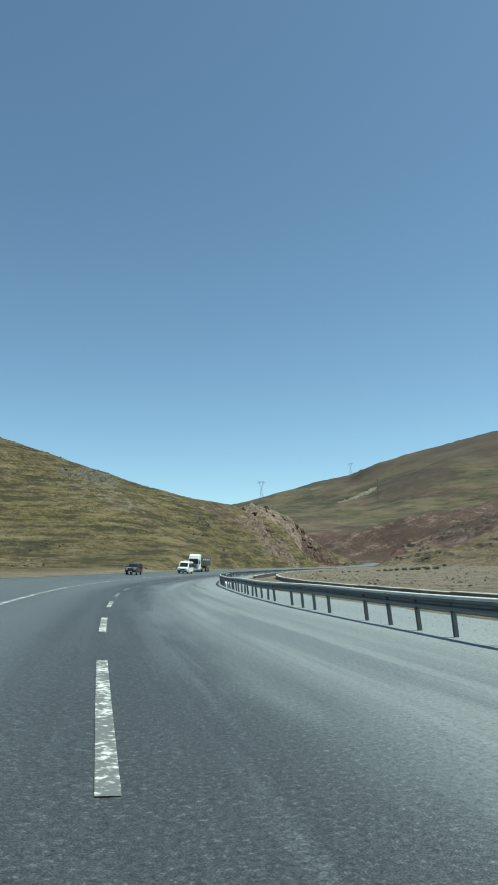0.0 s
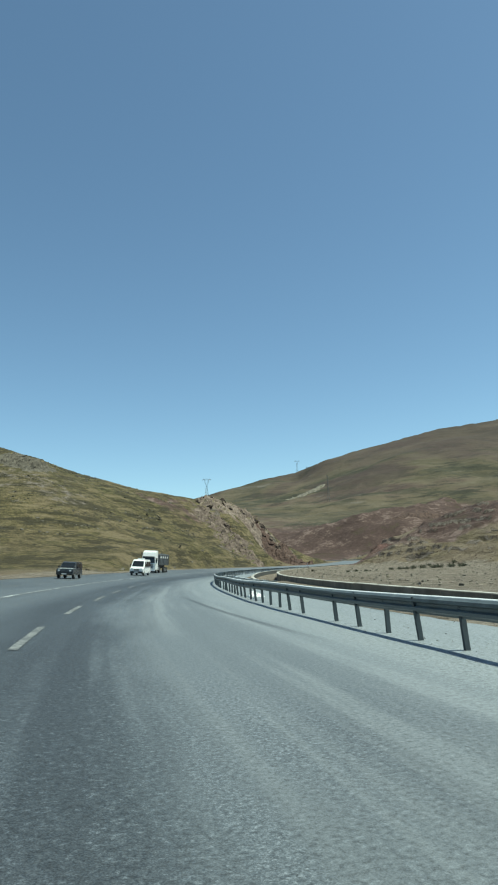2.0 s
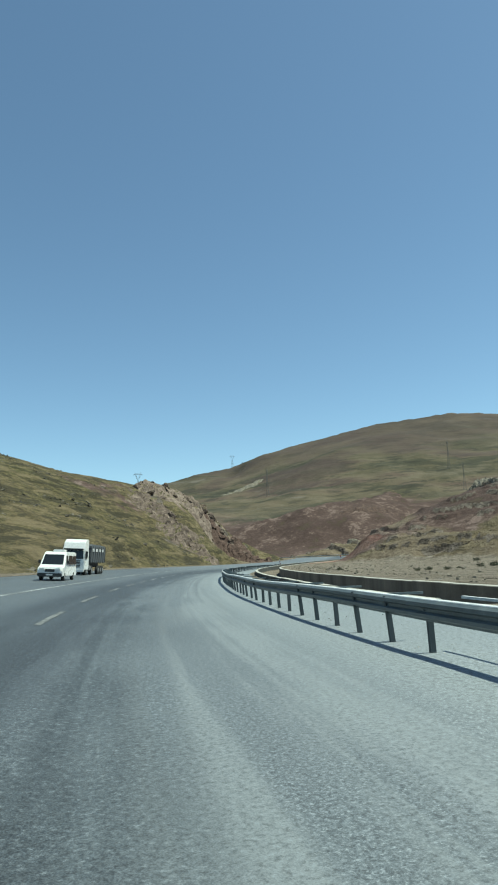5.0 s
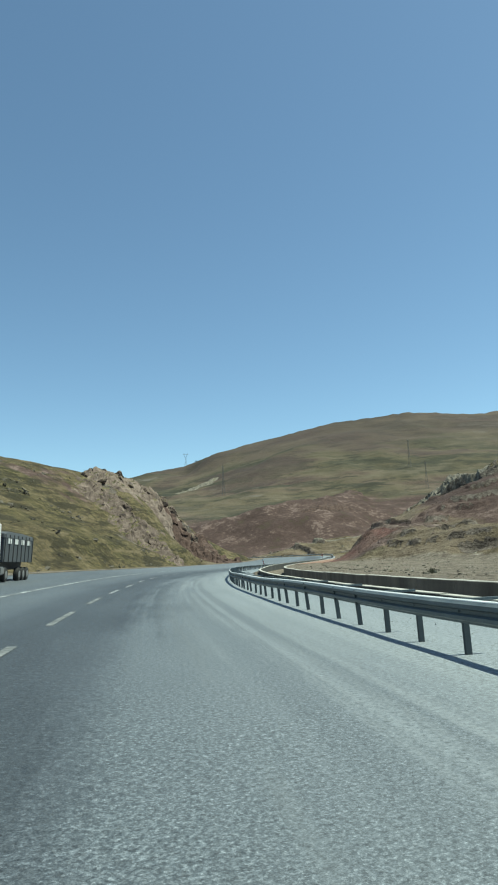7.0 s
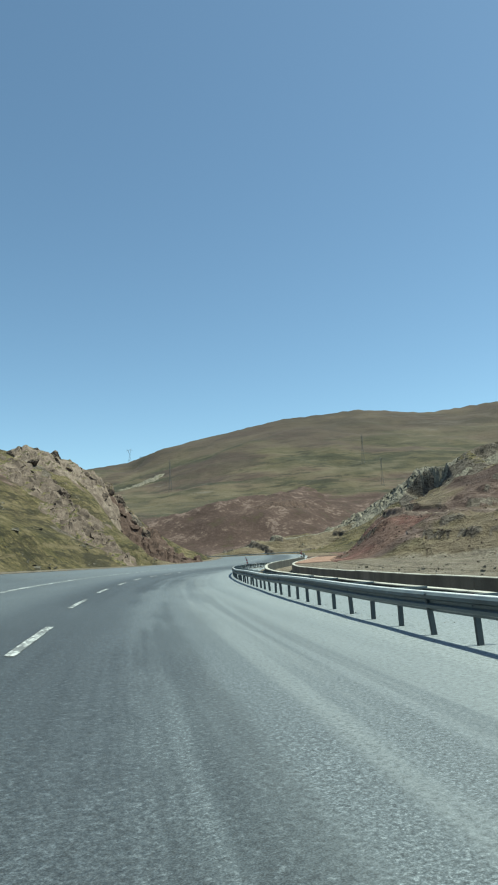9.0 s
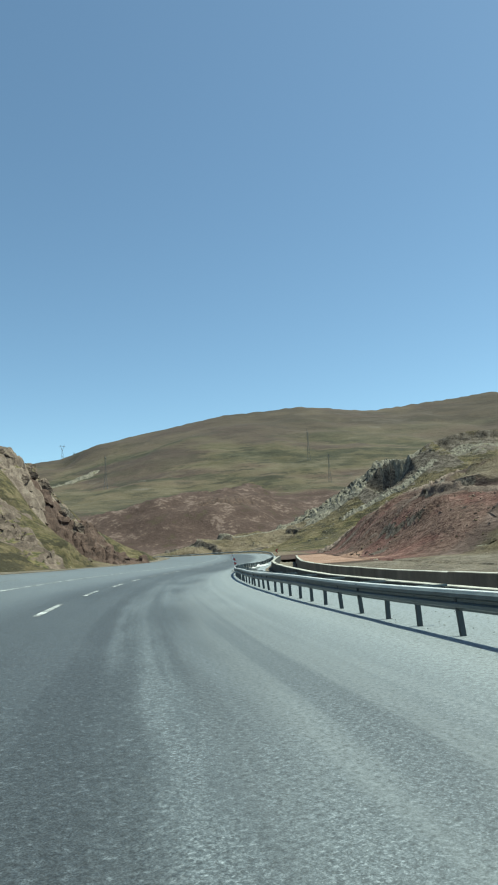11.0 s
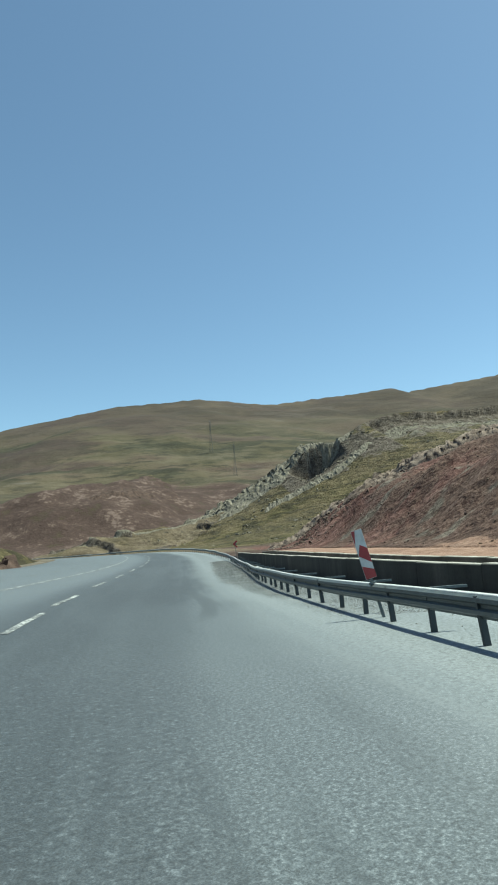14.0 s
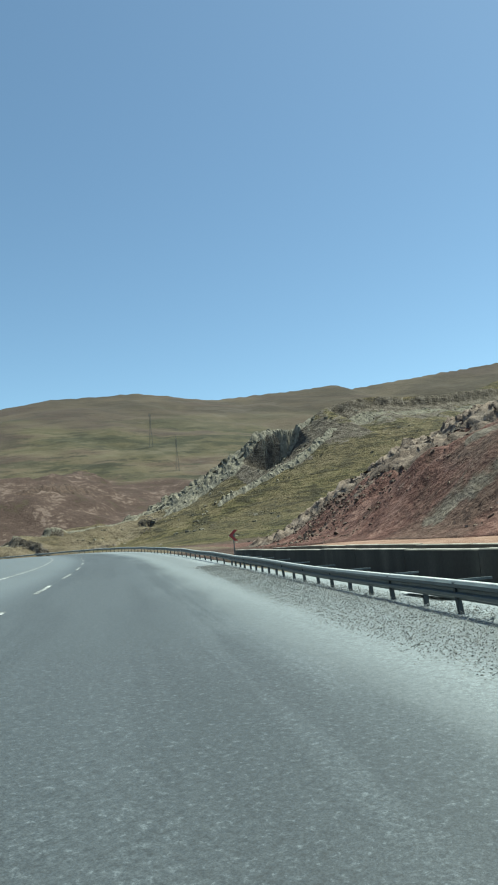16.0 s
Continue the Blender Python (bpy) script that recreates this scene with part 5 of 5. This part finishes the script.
# vehicles: front towards -y
def minibus():
    v = new("minibus")
    side = [(0.05, 0.35), (0.0, 0.75), (0.12, 1.05), (0.75, 1.22), (1.45, 2.1), (1.75, 2.3), (5.6, 2.32), (5.75, 2.15), (5.8, 0.45), (5.7, 0.32)]
    part("body", profile_bm(side, 0.98, 0.86, 1.2, 2.3, 0.06), WHITE_PAINT, v)
    part("windscreen", panel_bm([(-0.84, 0.80, 1.28), (0.84, 0.80, 1.28), (0.76, 1.42, 2.06), (-0.76, 1.42, 2.06)], 0.03), GLASS_DARK, v, "dark windscreen")
    for x, sg in ((-1, -1), (1, 1)):
        for y0, y1 in ((1.35, 2.15), (2.3, 3.9), (4.0, 5.5)):
            part("side_window", panel_bm([(x * 0.985, y0, 1.3), (x * 0.985, y1, 1.3), (x * 0.9, y1, 2.0), (x * 0.9, y0 + 0.25, 2.0)], 0.02 * sg), GLASS_DARK, v)
        part("headlight", box_bm(x * 0.62 - 0.2, x * 0.62 + 0.2, -0.02, 0.12, 0.82, 1.0, 0.03), LAMP_GLASS, v)
        part("mirror", box_bm(x * 1.12 - 0.1, x * 1.12 + 0.1, 1.1, 1.22, 1.35, 1.62, 0.03), TRIM_BLACK, v)
        wheel(v, x * 0.86, 1.05, 0.34, 0.24)
        wheel(v, x * 0.86, 4.55, 0.34, 0.24)
    part("grille", box_bm(-0.38, 0.38, -0.03, 0.08, 0.7, 0.92, 0.02), TRIM_BLACK, v)
    part("bumper", box_bm(-0.95, 0.95, -0.08, 0.15, 0.32, 0.6, 0.05), TRIM_BLACK, v)
    part("number_plate", box_bm(-0.26, 0.26, -0.1, -0.07, 0.42, 0.53), WHITE_FILM, v)
    part("roof_unit", box_bm(-0.45, 0.45, 2.7, 3.7, 2.3, 2.5, 0.05), WHITE_PAINT, v)
    return tagged(v, "white minibus with dark windscreen driving on the asphalt", "minibus")


def jeep():
    v = new("off_road_car")
    side = [(0.05, 0.4), (0.0, 0.75), (0.08, 1.0), (1.15, 1.1), (1.75, 1.68), (2.1, 1.78), (4.1, 1.78), (4.3, 1.6), (4.35, 0.55), (4.2, 0.38)]
    part("body", profile_bm(side, 0.88, 0.74, 1.05, 1.78, 0.05), DARK_PAINT, v)
    # Sun on the dark car's bonnet is put into this white panel.
    part("bonnet", box_bm(-0.72, 0.72, 0.12, 1.1, 1.03, 1.1, 0.03), WHITE_PAINT, v, "bonnet panel coloured white for the sun on it")
    part("windscreen", panel_bm([(-0.72, 1.2, 1.15), (0.72, 1.2, 1.15), (0.66, 1.68, 1.64), (-0.66, 1.68, 1.64)], 0.03), GLASS_DARK, v)
    for x in (-1, 1):
        for y0, y1 in ((1.6, 2.6), (2.7, 4.1)):
            part("side_window", panel_bm([(x * 0.885, y0, 1.15), (x * 0.885, y1, 1.15), (x * 0.79, y1, 1.62), (x * 0.79, y0 + 0.3, 1.62)], 0.02 * x), GLASS_DARK, v)
        part("headlight", box_bm(x * 0.6 - 0.12, x * 0.6 + 0.12, -0.02, 0.1, 0.76, 0.94, 0.03), LAMP_GLASS, v)
        part("mirror", box_bm(x * 1.0 - 0.08, x * 1.0 + 0.08, 1.4, 1.5, 1.15, 1.32, 0.02), TRIM_BLACK, v)
        wheel(v, x * 0.78, 0.85, 0.36, 0.24)
        wheel(v, x * 0.78, 3.45, 0.36, 0.24)
    part("bumper", box_bm(-0.86, 0.86, -0.1, 0.12, 0.4, 0.62, 0.04), TRIM_BLACK, v)
    part("number_plate", box_bm(-0.26, 0.26, -0.12, -0.09, 0.45, 0.56), WHITE_FILM, v)
    return tagged(v, "dark off-road car on the asphalt, bonnet coloured pale for sunlight", "car")


def lorry():
    v = new("lorry")
    cab = [(0.0, 0.55), (0.0, 1.5), (0.12, 2.7), (0.45, 3.55), (0.9, 3.85), (2.2, 3.9), (2.25, 0.9), (2.2, 0.55)]
    body = part("cab", profile_bm(cab, 1.24, 1.12, 2.7, 3.9, 0.07), WHITE_PAINT, v)
    part("windscreen", panel_bm([(-1.1, 0.0, 1.75), (1.1, 0.0, 1.75), (1.04, 0.1, 2.65), (-1.04, 0.1, 2.65)], 0.03), GLASS_DARK, body)
    for k in range(5):
        part("grille_bar", box_bm(-0.8, 0.8, -0.04, 0.05, 0.85 + 0.16 * k, 0.95 + 0.16 * k, 0.01), TRIM_BLACK, body)
    part("sun_visor", box_bm(-1.05, 1.05, -0.18, 0.15, 2.68, 2.86, 0.03), TRIM_BLACK, body)
    for x in (-1, 1):
        part("side_window", panel_bm([(x * 1.25, 0.35, 1.75), (x * 1.25, 1.25, 1.75), (x * 1.22, 1.25, 2.6), (x * 1.22, 0.5, 2.6)], 0.02 * x), GLASS_DARK, body)
        part("headlight", box_bm(x * 0.9 - 0.2, x * 0.9 + 0.2, -0.04, 0.1, 0.62, 0.84, 0.03), LAMP_GLASS, body)
        part("mirror", box_bm(x * 1.42 - 0.12, x * 1.42 + 0.12, 0.1, 0.22, 1.9, 2.55, 0.03), TRIM_BLACK, body)
    part("bumper", box_bm(-1.24, 1.24, -0.12, 0.2, 0.35, 0.62, 0.05), WHITE_PAINT, body)
    part("number_plate", box_bm(-0.26, 0.26, -0.15, -0.11, 0.4, 0.51), WHITE_FILM, body)
    trailer = part("trailer", box_bm(-1.25, 1.25, 2.7, 11.0, 1.35, 3.0, 0.03), TARP, v, "grey high-sided trailer body")
    part("tarpaulin", profile_bm([(2.65, 2.95), (2.68, 3.25), (4.0, 3.42), (8.0, 3.4), (11.0, 3.3), (11.05, 2.95)], 1.29, 1.18, 3.0, 3.4, 0.04), TARP, trailer)
    for k in range(8):
        for x in (-1, 1):
            part("side_post", box_bm(x * 1.27 - 0.03, x * 1.27 + 0.03, 2.9 + 1.13 * k, 3.0 + 1.13 * k, 1.35, 3.2), TRAILER_STEEL, trailer)
    for k in range(4):
        for x in (-1, 1):
            part("sign_bar", box_bm(x * 1.28 - 0.01, x * 1.28 + 0.01, 3.6 + 1.8 * k, 4.5 + 1.8 * k, 2.6, 2.95), WHITE_FILM, trailer)
    part("chassis", box_bm(-0.5, 0.5, 1.2, 10.8, 0.8, 1.35, 0.02), TRAILER_STEEL, v)
    for x in (-1, 1):
        part("fuel_tank", box_bm(x * 0.95 - 0.25, x * 0.95 + 0.25, 2.6, 3.6, 0.5, 1.05, 0.08), RIM, v)
        for y in (1.3, 4.0, 7.6, 8.8, 10.0):
            wheel(v, x * 1.05, y, 0.5, 0.34)
    return tagged(v, "white-cabbed lorry with a grey tarpaulin trailer on the asphalt", "truck")


on_lane(jeep(), 107, -9.3)
on_lane(minibus(), 134, -6.9)
on_lane(lorry(), 154, -9.6)


# ---------------------------------------------------------------- signs beside the guardrail
def hazard_marker():
    m = new("hazard_marker")
    part("board", box_bm(-0.11, 0.11, -0.012, 0.0, 0.78, 1.72, 0.004), WHITE_FILM, m)
    for z in (0.78, 1.2, 1.62):
        if z < 0.8:
            pts = [(-0.106, 0.785), (0.106, 0.785), (0.106, 0.93), (-0.106, 1.04)]
        elif z < 1.5:
            pts = [(-0.106, 1.24), (0.106, 1.06), (0.106, 1.34), (-0.02, 1.44)]
        else:
            pts = [(-0.106, 1.44), (-0.03, 1.715), (-0.106, 1.715)]
        part("red_stripe", panel_bm([(x, -0.013, zz) for x, zz in pts], 0.004), RED_FILM, m)
    post = channel_bm(0.05, 0.05, 1.7)
    bmesh.ops.translate(post, vec=(0, 0.03, 0), verts=post.verts)
    part("post", post, GALV, m)
    part("clamp", box_bm(-0.07, 0.07, -0.05, 0.06, 0.66, 0.71, 0.005), GALV, m)
    return tagged(m, "leaning red and white striped hazard marker behind the guardrail", "road sign")


def chevron_sign():
    m = new("chevron_sign")
    for sg in (1, -1):
        pts = [(-0.32, 1.75), (0.04, 1.75 + sg * 0.36), (0.28, 1.75 + sg * 0.36), (-0.06, 1.75)]
        part("chevron_arm", panel_bm([(x, -0.03, z) for x, z in (pts if sg > 0 else reversed(pts))], 0.02), RED_FILM, m, "red chevron plate")
    part("backing_bar", box_bm(-0.03, 0.08, -0.02, 0.02, 1.42, 2.08, 0.003), GALV, m)
    part("post", channel_bm(0.06, 0.05, 1.85), GALV, m)
    return tagged(m, "red chevron curve sign on a steel post beside the wall", "road sign")


def facing_traffic(ob, s, u, z=0.0, lean=0.0):
    p = on_road(np.array([float(s)]), np.array([float(u)]), z)[0]
    h = math.degrees(math.atan2(np.interp(s, AS, TAN[:, 0]), np.interp(s, AS, TAN[:, 1])))
    ob.matrix_basis = pose(*p, 0, lean, -h)
    return ob


facing_traffic(hazard_marker(), 241.6, 7.08, -0.02, -14)
facing_traffic(chevron_sign(), 306.5, 10.0, -0.02)


# ---------------------------------------------------------------- plastic litter
def crumpled(name, length, width, height, seed, label):
    bm = bmesh.new()
    nx, ny = 26, 12
    grid = []
    for i in range(nx):
        row = []
        for j in range(ny):
            a, b = i / (nx - 1) - 0.5, j / (ny - 1) - 0.5
            dome = max(0.0, 1 - (2 * a) ** 2) * max(0.0, 1 - (2 * b) ** 2)
            n = noise.noise(Vector((a * length * 3.1, b * width * 3.1, seed))) + 0.5 * noise.noise(Vector((a * length * 8, b * width * 8, seed + 5)))
            row.append(bm.verts.new((a * length * (1 + 0.2 * n), b * width * (1 + 0.25 * n), height * dome * (0.55 + 0.75 * n) + 0.01)))
        grid.append(row)
    for i in range(nx - 1):
        for j in range(ny - 1):
            bm.faces.new((grid[i][j], grid[i + 1][j], grid[i + 1][j + 1], grid[i][j + 1]))
    me = bpy.data.meshes.new(name)
    bm.to_mesh(me)
    bm.free()
    me.materials.append(PLASTIC)
    return tagged(new(name, me), label, "litter")


for k, (s, u, l, w, h) in enumerate([(66.2, 7.5, 0.7, 0.5, 0.34), (65.6, 7.7, 0.7, 0.5, 0.26), (66.9, 7.6, 0.4, 0.35, 0.16)]):
    facing_traffic(crumpled("plastic_sack", w, l, h, 3 + k, "crumpled white plastic sack lying under the guardrail"), s, u)
for k, (s, u, l, w, h) in enumerate([(266.5, 8.45, 3.2, 0.8, 0.3), (269.6, 8.85, 2.6, 0.8, 0.24), (257.0, 8.2, 1.6, 0.6, 0.14), (276.0, 9.1, 2.4, 0.6, 0.2)]):
    facing_traffic(crumpled("plastic_sheet", w, l, h, 9 + k, "torn white plastic sheet on the gravel behind the guardrail"), s, u, 0.06)


# ---------------------------------------------------------------- shrubs on the flat
def shrub(seed):
    rng = random.Random(seed)
    sh = new("shrub")
    bm = bmesh.new()
    lm = bmesh.new()
    for k in range(46):
        a, r, h = rng.uniform(0, 6.28), rng.uniform(0.1, 0.9) ** 0.7, rng.uniform(0.35, 1.0)
        tip = Vector((math.cos(a) * r, math.sin(a) * r, h * (1.05 - 0.45 * r)))
        base = Vector((math.cos(a) * 0.08, math.sin(a) * 0.08, -0.05))
        sd = Vector((-math.sin(a), math.cos(a), 0)) * 0.012
        bm.faces.new([bm.verts.new(p) for p in (base - sd, base + sd, tip)])
        for q in range(9):
            c = base.lerp(tip, rng.uniform(0.35, 1.05)) + Vector((rng.gauss(0, 0.09), rng.gauss(0, 0.09), rng.gauss(0, 0.07)))
            d1 = Vector((rng.gauss(0, 1), rng.gauss(0, 1), rng.gauss(0, 1))).normalized() * rng.uniform(0.05, 0.11)
            d2 = d1.cross(Vector((rng.gauss(0, 1), rng.gauss(0, 1), rng.gauss(0, 1)))).normalized() * rng.uniform(0.03, 0.06)
            lm.faces.new([lm.verts.new(p) for p in (c - d1, c + d2, c + d1, c - d2)])
    part("twigs", bm, TWIG, sh)
    part("leaves", lm, LEAF, sh)
    return tagged(sh, "low dark green dusty shrub on the gravel flat", "shrub", "row of shrubs")


def set_on_land(ob, x, y, scale=1.0, turn=0.0, sink=0.05):
    z = float(height_at(x, y)[0]) - sink
    ob.matrix_basis = pose(x, y, z, 0, 0, turn) @ Matrix.Diagonal((scale, scale, scale, 1))
    return ob


SHRUB_SPOTS = [(53.9, 124.6, 0.55), (55.3, 124.8, 0.65), (56.4, 123.6, 0.6), (58.8, 124.7, 0.4), (61.4, 124.6, 0.7), (62.8, 124.3, 0.8), (64.4, 125.2, 0.9),
               (65.9, 125.4, 1.0), (67.2, 124.8, 1.1), (68.5, 124.0, 1.1), (70.0, 124.4, 1.2), (71.6, 123.6, 1.2), (73.4, 123.1, 1.3), (54.2, 137.2, 0.6), (86.0, 150.0, 0.9), (90.0, 147.0, 1.1)]
first = [shrub(51), shrub(52)]
rngs = random.Random(53)
for k, (x, y, size) in enumerate(SHRUB_SPOTS):
    one = first[k] if k < 2 else copy_thing(first[k % 2], Matrix())
    set_on_land(one, x, y, size * 0.72, rngs.uniform(0, 360))


set_on_land(copy_thing(first[1], Matrix()), 552, 1168, 6.0, 40)


# ---------------------------------------------------------------- pylons
def bar(bm, a, b, r):
    a, b = Vector(a), Vector(b)
    d = (b - a).normalized()
    s1 = d.cross(Vector((0, 0, 1)) if abs(d.z) < 0.9 else Vector((1, 0, 0))).normalized() * r
    s2 = d.cross(s1).normalized() * r
    lo, hi = [bm.verts.new(a + q) for q in (s1, s2, -s1, -s2)], [bm.verts.new(b + q) for q in (s1, s2, -s1, -s2)]
    for i in range(4):
        bm.faces.new((lo[i], lo[(i + 1) % 4], hi[(i + 1) % 4], hi[i]))


def pylon(h):
    """A delta-headed lattice tower."""
    t = new("pylon")
    waist, head = 0.58 * h, 0.88 * h

    def half(z):
        return 3.2 + (0.8 - 3.2) * min(1, z / waist)

    for x in (-1, 1):
        for y in (-1, 1):
            bm = bmesh.new()
            bar(bm, (x * 3.2, y * 3.2, -1.5), (x * 0.8, y * 0.8, waist), 0.124)
            part("leg", bm, PYLON_STEEL, t)
    bm = bmesh.new()
    for k in range(6):
        z0, z1 = waist * k / 6, waist * (k + 1) / 6
        a, b = half(z0), half(z1)
        for sg in (-1, 1):
            bar(bm, (-a, sg * a, z0), (b, sg * b, z1), 0.0682)
            bar(bm, (a, sg * a, z0), (-b, sg * b, z1), 0.0682)
            bar(bm, (sg * a, -a, z0), (sg * b, b, z1), 0.0682)
    part("bracing", bm, PYLON_STEEL, t)
    for sg in (-1, 1):
        bm = bmesh.new()
        for y in (-0.7, 0.7):
            bar(bm, (sg * 0.8, y, waist), (sg * 4.6, y, head), 0.105)
            bar(bm, (sg * 0.2, y, waist + 0.5), (sg * 3.2, y, head), 0.093)
            for k in range(5):
                q = k / 5
                bar(bm, (sg * (0.8 + 3.8 * q), y, waist + (head - waist) * q), (sg * (0.2 + 3.0 * (q + 0.18)), y, waist + 0.5 + (head - waist) * (q + 0.1)), 0.0558)
        part("head_arm", bm, PYLON_STEEL, t)
        bm = bmesh.new()
        bar(bm, (sg * 4.2, 0, head), (sg * 4.6, 0, h), 0.105)
        part("earth_peak", bm, PYLON_STEEL, t)
        for x in (1.6, 6.8):
            bm = bmesh.new()
            bar(bm, (sg * x, 0, head), (sg * x, 0, head - 2.4), 0.0744)
            part("insulator", bm, PYLON_STEEL, t)
    bm = bmesh.new()
    for y in (-0.6, 0.6):
        bar(bm, (-7.2, y, head), (7.2, y, head), 0.124)
        bar(bm, (-7.0, y, head), (-3.0, y, head + 1.3), 0.0744)
        bar(bm, (7.0, y, head), (3.0, y, head + 1.3), 0.0744)
        bar(bm, (-3.0, y, head + 1.3), (3.0, y, head + 1.3), 0.0868)
    part("crossarm", bm, PYLON_STEEL, t)
    return tagged(t, "grey steel lattice power pylon on the hillside", "pylon", "pylons of the power line")


PYLON_SPOTS = [(341, 1126, 151, -17, 1.0), (537, 1184, 195, -25, 1.0), (546, 643, 127, 30, 0.5), (498, 573, 90, 30, 0.5), (390, 779, 112, 50, 0.5)]
tower = None
for x, y, z_top, turn, slim in PYLON_SPOTS:
    z0 = float(height_at(x, y)[0])
    tower = pylon(32.0) if tower is None else copy_thing(tower, Matrix())
    k = (z_top - z0) / 32.0
    tower.scale = (1, 1, 1)
    tower.matrix_basis = pose(x, y, z0, 0, 0, turn) @ Matrix.Diagonal((k * slim, k * slim, k, 1))
